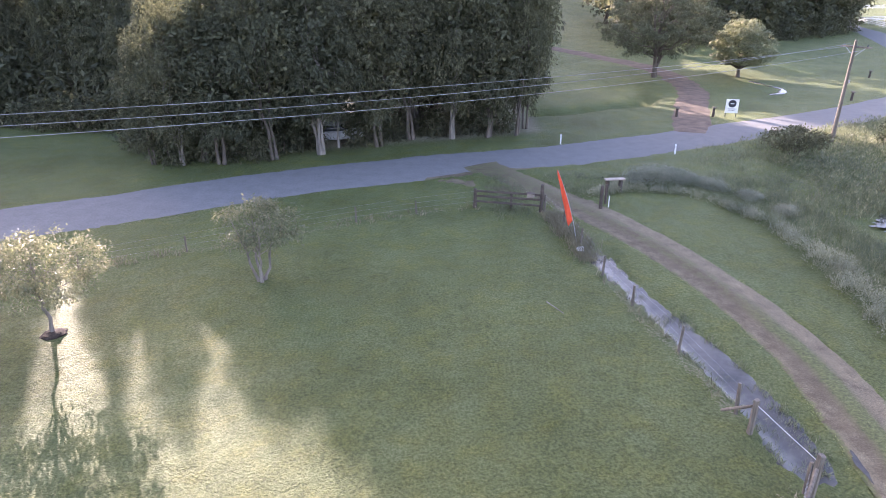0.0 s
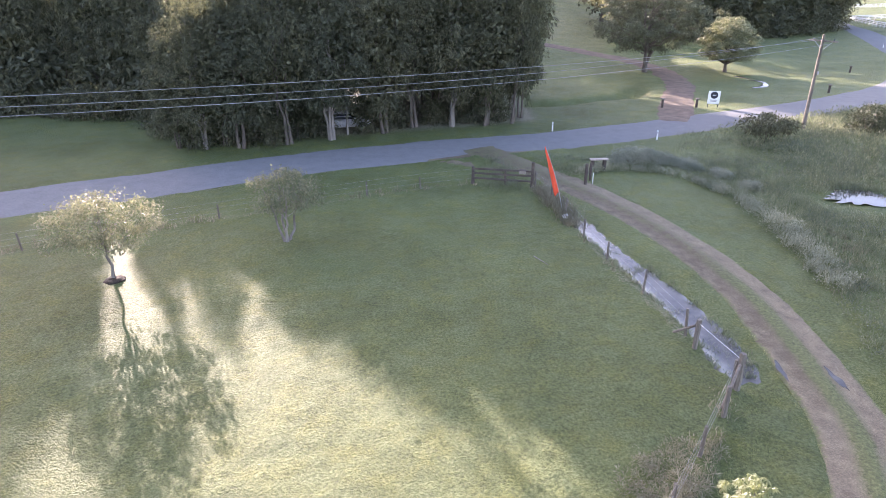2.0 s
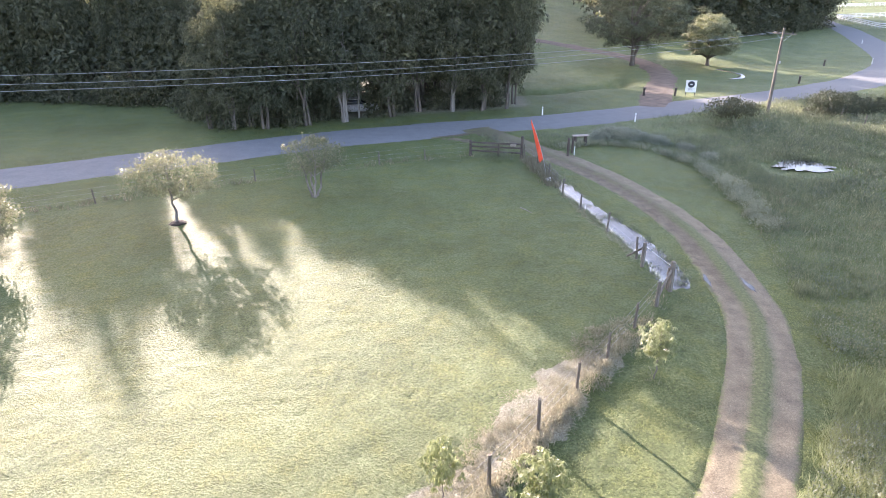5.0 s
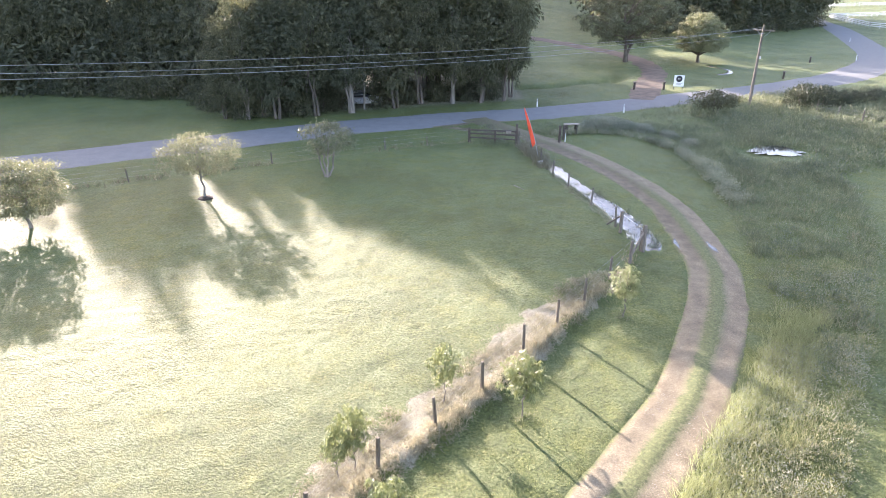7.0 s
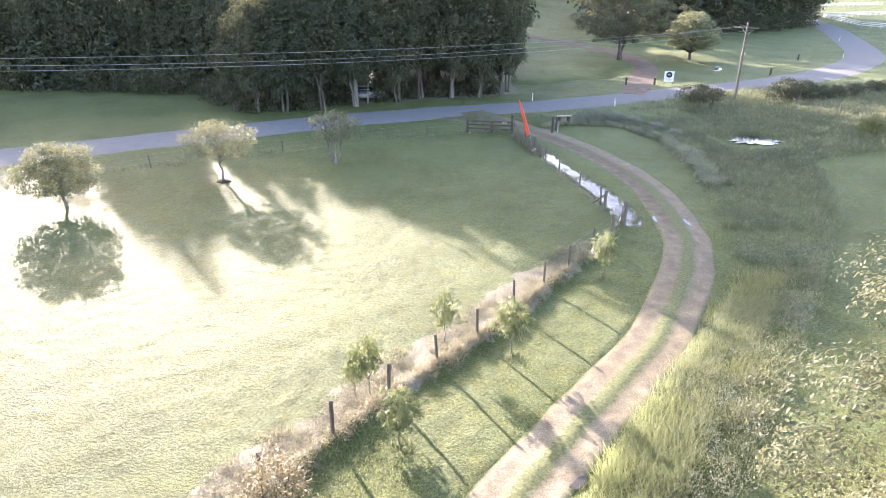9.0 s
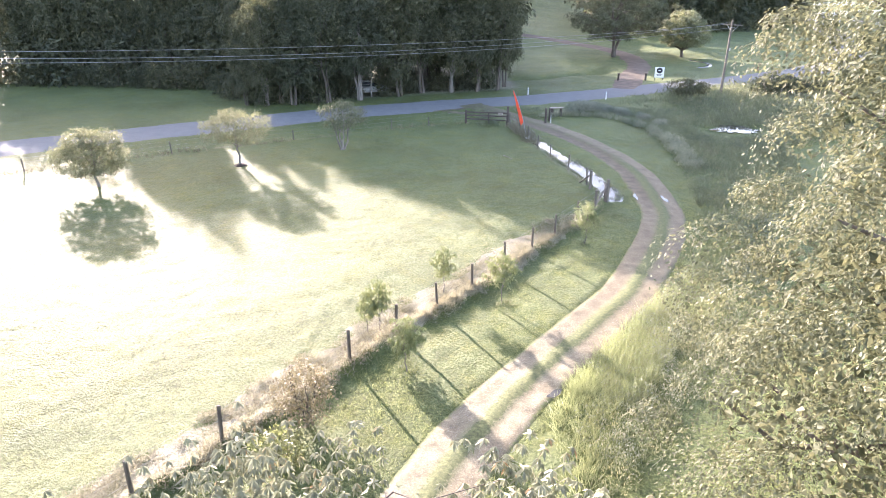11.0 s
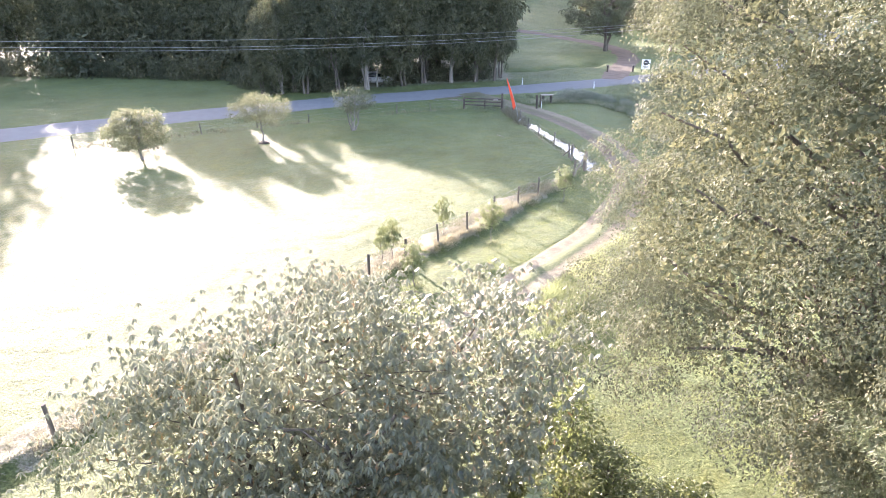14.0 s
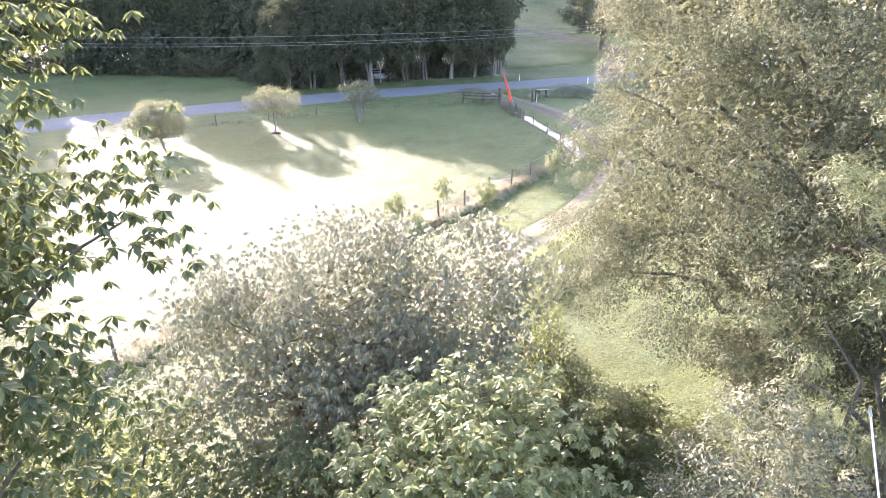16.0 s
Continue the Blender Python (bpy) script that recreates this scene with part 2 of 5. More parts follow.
M_WATER = water_material()
L_FOREST = leaf_material("forest_leaves", [(0.0, (0.06, 0.068, 0.045)), (0.6, (0.105, 0.115, 0.078)), (1.0, (0.165, 0.17, 0.115))], 0.6, 0.38, (0.14, 0.15, 0.07), 0.25)
L_OLIVE = leaf_material("olive_leaves", [(0.0, (0.066, 0.08, 0.052)), (0.6, (0.114, 0.13, 0.088)), (1.0, (0.19, 0.203, 0.145))], 0.6, 0.34, (0.2, 0.2, 0.11), 0.2)
L_GLOSSY = leaf_material("glossy_leaves", [(0.0, (0.1, 0.118, 0.082)), (0.6, (0.17, 0.187, 0.135)), (0.9, (0.24, 0.25, 0.17)), (0.97, (0.26, 0.22, 0.12)), (1.0, (0.42, 0.2, 0.09))], 0.28, 0.48, (0.43, 0.46, 0.35), 0.7)
L_BRIGHT = leaf_material("bright_broad_leaves", [(0.0, (0.13, 0.155, 0.075)), (0.6, (0.21, 0.24, 0.12)), (1.0, (0.36, 0.375, 0.21))], 0.3, 0.5, (0.45, 0.48, 0.22))
L_YOUNG = leaf_material("young_tree_leaves", [(0.0, (0.095, 0.112, 0.065)), (0.6, (0.155, 0.168, 0.103)), (1.0, (0.26, 0.26, 0.175))], 0.4, 0.4, (0.25, 0.26, 0.14))
L_NEEDLE = leaf_material("soft_needles", [(0.0, (0.075, 0.098, 0.05)), (0.6, (0.125, 0.152, 0.078)), (1.0, (0.2, 0.22, 0.12))], 0.5, 0.3, (0.2, 0.22, 0.1))
L_FRESH = leaf_material("fresh_leaves", [(0.0, (0.07, 0.09, 0.038)), (0.6, (0.125, 0.15, 0.062)), (1.0, (0.22, 0.225, 0.11))], 0.35, 0.45, (0.34, 0.36, 0.14))
L_GREY = leaf_material("grey_green_leaves", [(0.0, (0.08, 0.095, 0.064)), (0.6, (0.135, 0.15, 0.108)), (1.0, (0.21, 0.22, 0.165))], 0.5, 0.35, (0.24, 0.26, 0.16))
L_SILVER = leaf_material("silvery_leaves", [(0.0, (0.17, 0.19, 0.15)), (0.6, (0.26, 0.28, 0.225)), (1.0, (0.4, 0.41, 0.34))], 0.5, 0.3, (0.28, 0.3, 0.2))
L_RED = leaf_material("russet_leaves", [(0.0, (0.125, 0.105, 0.065)), (0.6, (0.2, 0.175, 0.112)), (1.0, (0.31, 0.275, 0.19))], 0.5, 0.3, (0.26, 0.23, 0.13))
B_WEED = leaf_material("brown_weed_blades", [(0.0, (0.13, 0.118, 0.08)), (0.6, (0.23, 0.21, 0.145)), (1.0, (0.36, 0.335, 0.245))], 0.7, 0.3, (0.28, 0.25, 0.15))
L_DARK = leaf_material("dark_leaves", [(0.0, (0.018, 0.028, 0.014)), (0.6, (0.035, 0.05, 0.022)), (1.0, (0.07, 0.08, 0.035))], 0.5, 0.2, (0.08, 0.1, 0.03))
B_SHORT = leaf_material("short_grass_blades", [(0.0, (0.13, 0.155, 0.062)), (0.6, (0.19, 0.22, 0.092)), (1.0, (0.26, 0.285, 0.135))], 0.55, 0.5, (0.44, 0.5, 0.2))
B_TALL = leaf_material("tall_grass_blades", [(0.0, (0.095, 0.115, 0.065)), (0.5, (0.155, 0.18, 0.11)), (0.85, (0.22, 0.24, 0.155)), (1.0, (0.34, 0.345, 0.25))], 0.6, 0.4, (0.3, 0.33, 0.18))
L_WEED = leaf_material("grey_weed_leaves", [(0.0, (0.09, 0.108, 0.075)), (0.6, (0.15, 0.172, 0.12)), (1.0, (0.24, 0.255, 0.185))], 0.55, 0.35, (0.24, 0.26, 0.16))
L_MID = leaf_material("broad_green_leaves", [(0.0, (0.06, 0.08, 0.035)), (0.6, (0.105, 0.13, 0.058)), (1.0, (0.19, 0.205, 0.1))], 0.3, 0.45, (0.3, 0.34, 0.12))
B_LONG = leaf_material("long_meadow_blades", [(0.0, (0.13, 0.155, 0.075)), (0.6, (0.21, 0.24, 0.125)), (1.0, (0.37, 0.39, 0.24))], 0.6, 0.5, (0.42, 0.47, 0.23))
B_STRAW = leaf_material("straw_blades", [(0.0, (0.16, 0.142, 0.095)), (0.6, (0.31, 0.285, 0.2)), (1.0, (0.48, 0.45, 0.345))], 0.7, 0.45, (0.42, 0.38, 0.26))
L_SAPLING = leaf_material("pale_green_leaves", [(0.0, (0.13, 0.16, 0.075)), (0.6, (0.21, 0.25, 0.122)), (1.0, (0.33, 0.355, 0.195))], 0.4, 0.55, (0.45, 0.48, 0.22))
L_PALE = leaf_material("pale_olive_leaves", [(0.0, (0.135, 0.15, 0.085)), (0.6, (0.215, 0.232, 0.135)), (1.0, (0.33, 0.34, 0.215))], 0.5, 0.38, (0.31, 0.32, 0.16))


# ---- geometry helpers ----
def grid_mesh(name, co, faces, mat, parent=None, label="", smooth=False):
    """One mesh object from an array of points and an array (or list) of faces with equal corner counts."""
    co, faces = np.asarray(co, dtype=np.float32), np.asarray(faces, dtype=np.int32)
    me = bpy.data.meshes.new(name)
    me.vertices.add(len(co))
    me.vertices.foreach_set("co", co.ravel())
    k = faces.shape[1]
    me.loops.add(faces.size)
    me.loops.foreach_set("vertex_index", faces.ravel())
    me.polygons.add(len(faces))
    me.polygons.foreach_set("loop_start", np.arange(0, faces.size, k, dtype=np.int32))
    me.polygons.foreach_set("loop_total", np.full(len(faces), k, dtype=np.int32))
    me.polygons.foreach_set("use_smooth", np.full(len(faces), smooth))
    me.update(calc_edges=True)
    me.materials.append(mat)
    ob = new(name, me)
    if parent is not None:
        ob.parent = parent
    if label:
        tagged(ob, label)
    return ob


def part(name, bm, mat, parent=None, label="", smooth=False):
    me = bpy.data.meshes.new(name)
    for f in bm.faces:
        f.smooth = smooth
    bm.to_mesh(me)
    bm.free()
    me.materials.append(mat)
    ob = new(name, me)
    if parent is not None:
        ob.parent = parent
    if label:
        tagged(ob, label)
    return ob


def thing(name, x, y, z, label, category, group="", turn=0.0):
    e = new(name)
    e.empty_display_size = 0.3
    e.matrix_world = pose(x, y, z, 0, 0, turn)
    return tagged(e, label, category, group)


def box_bm(sx, sy, sz, at=(0, 0, 0), bevel=0.0, bm=None):
    """A box whose base centre is at the given place."""
    own = bmesh.new()
    bmesh.ops.create_cube(own, size=1.0, matrix=Matrix.Translation((at[0], at[1], at[2] + sz / 2)) @ Matrix.Diagonal((sx, sy, sz, 1)))
    if bevel:
        bmesh.ops.bevel(own, geom=own.edges[:], offset=bevel, segments=1, affect="EDGES")
    return own


def tube(points, radii, sides=7):
    """Points and quads of a tapered round limb along a line of points."""
    p = np.asarray(points, dtype=float)
    n = len(p)
    t = np.gradient(p, axis=0)
    t /= np.linalg.norm(t, axis=1, keepdims=True) + 1e-9
    ref = np.where(np.abs(t[:, 2:3]) < 0.9, np.array([[0, 0, 1.0]]), np.array([[1.0, 0, 0]]))
    a = np.cross(t, ref)
    a /= np.linalg.norm(a, axis=1, keepdims=True) + 1e-9
    b = np.cross(t, a)
    ang = np.linspace(0, 2 * np.pi, sides, endpoint=False)
    r = np.asarray(radii, dtype=float)[:, None, None]
    co = p[:, None, :] + r * (np.cos(ang)[None, :, None] * a[:, None, :] + np.sin(ang)[None, :, None] * b[:, None, :])
    i = np.arange(n - 1)[:, None] * sides
    j = np.arange(sides)[None, :]
    k = (j + 1) % sides
    q = np.stack([i + j, i + k, i + sides + k, i + sides + j], axis=-1).reshape(-1, 4)
    return co.reshape(-1, 3), q


def join(pieces):
    co, fa, n = [], [], 0
    for c, f in pieces:
        co.append(c)
        fa.append(np.asarray(f) + n)
        n += len(c)
    return np.concatenate(co), np.concatenate(fa)


def hash2(i, j, seed):
    v = np.sin(i * 127.1 + j * 311.7 + seed * 74.7) * 43758.5453
    return v - np.floor(v)


def vnoise(x, y, scale, seed=0):
    """Smooth value noise between 0 and 1."""
    x, y = np.asarray(x) * scale, np.asarray(y) * scale
    i, j = np.floor(x), np.floor(y)
    u, v = x - i, y - j
    u, v = u * u * (3 - 2 * u), v * v * (3 - 2 * v)
    return (hash2(i, j, seed) * (1 - u) + hash2(i + 1, j, seed) * u) * (1 - v) + (hash2(i, j + 1, seed) * (1 - u) + hash2(i + 1, j + 1, seed) * u) * v


def near_line(x, y, line):
    """Distance from points to a polyline, and the side (left of the way is positive)."""
    x, y = np.asarray(x, dtype=float), np.asarray(y, dtype=float)
    best, side = np.full(x.shape, 1e9), np.zeros(x.shape)
    for (ax, ay), (bx, by) in zip(line[:-1], line[1:]):
        dx, dy = bx - ax, by - ay
        k = np.clip(((x - ax) * dx + (y - ay) * dy) / (dx * dx + dy * dy), 0, 1)
        ex, ey = x - ax - k * dx, y - ay - k * dy
        d = np.hypot(ex, ey)
        s = np.sign(dx * ey - dy * ex)
        side = np.where(d < best, s, side)
        best = np.minimum(best, d)
    return best, side


def spline(points, step):
    """Points of a smooth line through the given ones, about a step apart."""
    p = [np.array(q, dtype=float) for q in points]
    p = [2 * p[0] - p[1]] + p + [2 * p[-1] - p[-2]]
    out = []
    for a, b, c, d in zip(p[:-3], p[1:-2], p[2:-1], p[3:]):
        n = max(1, int(np.linalg.norm(c - b) / step))
        for k in range(n):
            t = k / n
            out.append(0.5 * (2 * b + (c - a) * t + (2 * a - 5 * b + 4 * c - d) * t * t + (3 * b - a - 3 * c + d) * t ** 3))
    out.append(p[-2])
    return np.array(out)


# ---- plan ----
ROAD = [(-140, -42), (-60, 8), (-38, 23), (-24, 31.4), (-19, 33.9), (-13.6, 37.2), (-7, 40.3), (0.6, 43.2), (9.2, 45.8), (19.3, 50.3), (25.3, 53.5), (31.6, 56.4), (39, 60.4), (47, 65.4), (56, 72.5), (71, 90), (86, 120), (100, 152), (112, 185), (150, 260)]
DRIVE = [(2.6, 43.0), (5.0, 39.2), (7.2, 35.2), (9.2, 31.5), (10.56, 28.25), (11.71, 24.69), (12.45, 21.5), (12.8, 18.14), (12.64, 14.72), (12.12, 10.69), (11.4, 8.3), (10.36, 5.92), (9.12, 3.54), (7.48, 0.65), (6.05, -1.12), (4.62, -2.9), (3.13, -4.75), (1.62, -6.65), (-0.2, -9.61), (-2.06, -13.44), (-2.9, -17.0), (-3.2, -20.5)]
TRACK = [(21.4, 52.9), (22.5, 56), (24, 60), (26.3, 66), (28.6, 72), (30.5, 80), (31.0, 88), (29.5, 96), (25, 104), (19, 112), (11, 119), (0, 126)]
DITCH = [(7.4, 27.0), (8.1, 23.6), (8.85, 20.6), (9.6, 17.4), (9.95, 15.2), (9.85, 13.6)]
FENCE_SIDE = [(5.75, 33.2), (6.35, 30.6), (6.75, 28.0), (7.12, 25.0), (7.62, 22.1), (8.3, 18.7), (8.85, 15.3)]
FENCE_LOW = [(9.2, 12.1), (6.92, 8.85), (5.4, 6.75), (4.0, 5.0), (2.5, 3.0), (0.95, 0.95), (-0.5, -0.85), (-2.02, -2.5), (-3.45, -4.5), (-4.95, -6.55), (-6.45, -8.6), (-8.05, -10.6), (-9.65, -12.6), (-11.25, -14.55), (-12.85, -16.5), (-14.45, -18.5)]
LAWN_EDGE = [(9.6, 35.8), (11.4, 36.9), (14.2, 36.4), (16.0, 34.2), (17.4, 30.5), (17.22, 26.13), (16.61, 20.57), (15.75, 16.07), (14.81, 12.45), (13.57, 7.58), (11.81, 4.27), (9.84, 1.58), (7.67, -0.7), (5.6, -3.5), (3.53, -6.4), (2.29, -8.78)]
EAST_EDGE = [(4.2, -10.5), (7.2, -6.8), (9.66, -3.62), (13.58, 1.62), (17.64, 7.57), (21.3, 13.0), (24.4, 19.5), (26.2, 24.6), (31, 27.0), (45, 31), (90, 46)]
GULLY = [(8.5, 62.5), (13, 63.8), (17.5, 65.6), (21.0, 68.0), (23.2, 72.0)]
POND = (24.8, 30.8)
road_line = spline(ROAD, 1.5)
drive_line = spline(DRIVE, 0.4)
ditch_line = spline(DITCH, 0.4)


def rise(x, y):
    """The broad lie of the land: level near, a wooded hill behind."""
    x, y = np.asarray(x, dtype=float), np.asarray(y, dtype=float)
    w = np.clip((80 - x) / 65, 0.10, 1.0)
    d = np.maximum(0, y - 72)
    slow = np.where(d < 78, 0.0009 * d * d, 0.14 * d - 5.45) * w
    e = np.maximum(0, y - 62 - 3.5 * np.maximum(0, x + 8))
    steep = np.where(e < 30, 0.0045 * e * e, 0.27 * e - 4.05)
    steep = np.minimum(steep, 24)
    fall = np.clip((x - 8) / 6, 0, 1) * np.clip((95 - x) / 15, 0, 1) * np.clip((y - 55) / 6, 0, 1) * np.clip((135 - y) / 20, 0, 1)
    off = np.minimum(near_line(x, y, ROAD)[0] - 4, near_line(x, y, TRACK)[0] - 2)
    swell = 0.9 * (vnoise(x * 0.9 + y * 0.35, y * 0.9 - x * 0.35, 0.13, 51) - 0.5) + 0.4 * (vnoise(x, y, 0.3, 52) - 0.5)
    dip = 1.1 * np.exp(-(near_line(x, y, GULLY)[0] / 1.3) ** 2)
    return np.minimum(np.maximum(slow, steep), 45) + fall * np.clip(off / 4, 0, 1) * swell - dip


def base_z(x, y):
    """The land with the low terrace east of the paddock fence and the straw ridge along it."""
    x, y = np.asarray(x, dtype=float), np.asarray(y, dtype=float)
    z = rise(x, y)
    d, side = near_line(x, y, FENCE_SIDE + FENCE_LOW)
    k = np.clip((d - 0.12) / 0.5, 0, 1)
    z = z - 0.16 * np.where(side > 0, k * k * (3 - 2 * k), 0) * np.clip((30 - y) / 12, 0, 1) * np.clip((60 - x) / 30, 0, 1)
    d, side = near_line(x, y, FENCE_LOW)
    off = np.where(side > 0, d, -d)
    heap = 0.4 + 0.9 * vnoise(x, y, 1.1, 41) + 0.5 * vnoise(x, y, 2.6, 42)
    return z + 0.08 * np.exp(-((off - 0.08) / 0.3) ** 2) * np.clip((10.5 - y) / 3, 0, 1) * heap


def ground_z(x, y):
    """Height of the ground without the turf's small lumps."""
    x, y = np.asarray(x, dtype=float), np.asarray(y, dtype=float)
    z = base_z(x, y)
    d, _ = near_line(x, y, DITCH)
    z = z - 0.2 * np.exp(-(d / 0.85) ** 2)
    z = z - 0.14 * np.exp(-(((x - POND[0]) / 2.6) ** 2 + ((y - POND[1]) / 1.3) ** 2))
    return z


def gz(x, y):
    return float(ground_z(np.array([x]), np.array([y]))[0])


# ---- ground ----
def turf(x, y):
    """The small lumps of the grass."""
    return 0.03 * (vnoise(x, y, 1.6, 1) - 0.5) + 0.06 * (vnoise(x, y, 3.1, 2) - 0.5) + 0.042 * (vnoise(x * 0.8 + y * 0.6, y * 0.8 - x * 0.6, 4.6, 6) - 0.5) + 0.014 * (vnoise(x, y, 6.8, 7) - 0.5) + 0.10 * (vnoise(x, y, 0.4, 3) - 0.5)


def axis_steps(spans):
    out = []
    for a, b, step in spans:
        out.append(np.arange(a, b, step))
    return np.concatenate(out + [[spans[-1][1]]])


def build_ground():
    xs = axis_steps([(-2600, -600, 500), (-600, -120, 40), (-120, -46, 3.5), (-46, -30, 0.8), (-30, -22, 0.3), (-22, 14, 0.19), (14, 18, 0.3), (18, 50, 0.7), (50, 140, 3), (140, 600, 40), (600, 2600, 500)])
    ys = axis_steps([(-2600, -600, 500), (-600, -80, 40), (-80, -20, 1.0), (-20, 20, 0.19), (20, 36, 0.3), (36, 40, 0.4), (40, 70, 0.7), (70, 140, 2.0), (140, 600, 20), (600, 2600, 500)])
    X, Y = np.meshgrid(xs, ys)
    Zb = ground_z(X, Y)
    keep = np.clip((near_line(X, Y, ROAD)[0] - 2.45) / 0.5, 0, 1) * np.clip((near_line(X, Y, DRIVE)[0] - 0.98) / 0.3, 0, 1) * np.clip((near_line(X, Y, TRACK)[0] - 1.3) / 0.6, 0, 1)
    near = np.clip((70 - np.hypot(X, Y - 10)) / 25, 0, 1)
    lumps = turf(X, Y)
    d1, s1 = near_line(X, Y, LAWN_EDGE)
    d2, s2 = near_line(X, Y, EAST_EDGE)
    rough_side = np.where((s1 > 0) & (s2 > 0) & (X > 2), np.clip(np.minimum(d1, d2) / 0.5, 0, 1), 0.0)
    rough_side *= np.clip(((X - POND[0]) / 3.6) ** 2 + ((Y - POND[1] + 1.0) / 2.6) ** 2 - 1, 0, 1)
    tall = rough_side * (0.12 + 0.3 * vnoise(X, Y, 0.8, 8) + 0.35 * vnoise(X, Y, 0.3, 9) + 0.15 * vnoise(X, Y, 1.9, 10))
    wet = np.exp(-(near_line(X, Y, DITCH)[0] / 0.9) ** 2)
    Zg = Zb + 0.08 * (vnoise(X, Y, 1.7, 31) - 0.5) * wet + (lumps + tall * 0.12) * keep * near - 0.07 * (1 - keep)
    n, m = X.shape[1], X.shape[0]
    a = (np.arange(m - 1)[:, None] * n + np.arange(n - 1)[None, :])
    faces = np.stack([a, a + 1, a + n + 1, a + n], axis=-1).reshape(-1, 4)
    ob = grid_mesh("ground", np.stack([X, Y, Zg], axis=-1).reshape(-1, 3), faces, M_GRASS, smooth=True)
    tagged(ob, "dewy mown grass paddock with rough grass beside it", "grass ground", kind="structure")
    d, side = near_line(X, Y, FENCE_LOW)
    wob = 0.5 * (vnoise(X, Y, 0.9, 4) - 0.5)
    band = np.where(side > 0, 0.5, 1.4) + 0.7 * (vnoise(X, Y, 1.7, 43) - 0.5) + 0.4 * (vnoise(X, Y, 3.3, 44) - 0.5)
    dry = np.clip((band + wob - d) / 0.3, 0, 1) * np.clip((9.0 - Y) / 2.5, 0.25, 1) * np.clip(0.6 + 0.7 * vnoise(X, Y, 2.2, 45), 0, 1)
    d2, _ = near_line(X, Y, FENCE_SIDE)
    dry = np.maximum(dry, 0.6 * np.clip((0.55 + wob - d2) / 0.4, 0, 1))
    d3, _ = near_line(X, Y, FENCE_ROAD)
    dry = np.maximum(dry, 0.55 * np.clip((0.5 + wob - d3) / 0.4, 0, 1))
    d4, _ = near_line(X, Y, ROAD)
    dry = np.maximum(dry, 0.5 * np.clip((3.6 + wob - d4) / 0.5, 0, 1))
    woods = np.clip((Y - 43 - 0.3 * (X + 14)) / 4, 0, 1) * np.clip((11 - X) / 3, 0, 1) * np.clip((X + 22) / 4, 0, 1)
    dry = np.maximum(dry, 0.8 * woods)
    inside = np.where((near_line(X, Y, FENCE_LOW)[1] < 0) & (near_line(X, Y, FENCE_SIDE + FENCE_LOW)[1] < 0), 0.48, 0.42)
    dew = np.where(Y > 45, 0.7, inside)
    for name, v in (("dry", dry), ("dew", dew)):
        ob.data.attributes.new(name, "FLOAT", "POINT").data.foreach_set("value", v.astype(np.float32).ravel())
    return ob


FENCE_ROAD = [(1.85, 34.0), (-1.5, 32.9), (-4.7, 31.5), (-8.3, 29.7), (-12.4, 27.6), (-16.5, 25.5), (-20.6, 23.3), (-24.7, 21.0), (-28.8, 18.6), (-33, 16.0)]
build_ground()


def strip(name, line, half, mat, lift, across=6, uneven=0.15, label="", seed=0, flat=False, crown=0.0):
    """A band along a line that lies a little above the ground, with uneven edges."""
    t = np.gradient(line, axis=0)
    t /= np.linalg.norm(t, axis=1, keepdims=True)
    nrm = np.stack([-t[:, 1], t[:, 0]], axis=1)
    n = len(line)
    half = np.broadcast_to(half, (n,))
    s = np.cumsum(np.r_[0, np.linalg.norm(np.diff(line, axis=0), axis=1)])
    left = half + uneven * (vnoise(s, s * 0, 0.7, seed) - 0.5) * 2 + uneven * (vnoise(s, s * 0, 2.2, seed + 5) - 0.5)
    right = half + uneven * (vnoise(s, s * 0, 0.8, seed + 9) - 0.5) * 2 + uneven * (vnoise(s, s * 0, 2.4, seed + 3) - 0.5)
    u = np.linspace(0, 1, across + 1)
    off = left[:, None] * (1 - u) - right[:, None] * u
    P = line[:, None, :] + nrm[:, None, :] * off[:, :, None]
    Zs = base_z(P[..., 0], P[..., 1]) + lift
    if not flat:
        Zs = Zs + 0.015 * (vnoise(P[..., 0], P[..., 1], 1.2, seed) - 0.5)
    Zs = Zs + crown * np.exp(-((u[None, :] - 0.5) / 0.1) ** 2)
    Zs[:, 0] -= 0.05
    Zs[:, -1] -= 0.05
    co = np.concatenate([P, Zs[..., None]], axis=-1).reshape(-1, 3)
    w = across + 1
    a = (np.arange(n - 1)[:, None] * w + np.arange(across)[None, :])
    faces = np.stack([a, a + w, a + w + 1, a + 1], axis=-1).reshape(-1, 4)
    ob = grid_mesh(name, co, faces, mat, smooth=True)
    uvl = ob.data.uv_layers.new(name="UVMap")
    uv = np.stack([np.broadcast_to(u, (n, w)), np.broadcast_to((s / s[-1])[:, None], (n, w))], axis=-1).reshape(-1, 2)
    uvl.data.foreach_set("uv", uv[faces.ravel()].astype(np.float32).ravel())
    return tagged(ob, label, name.replace("_", " "), kind="structure")


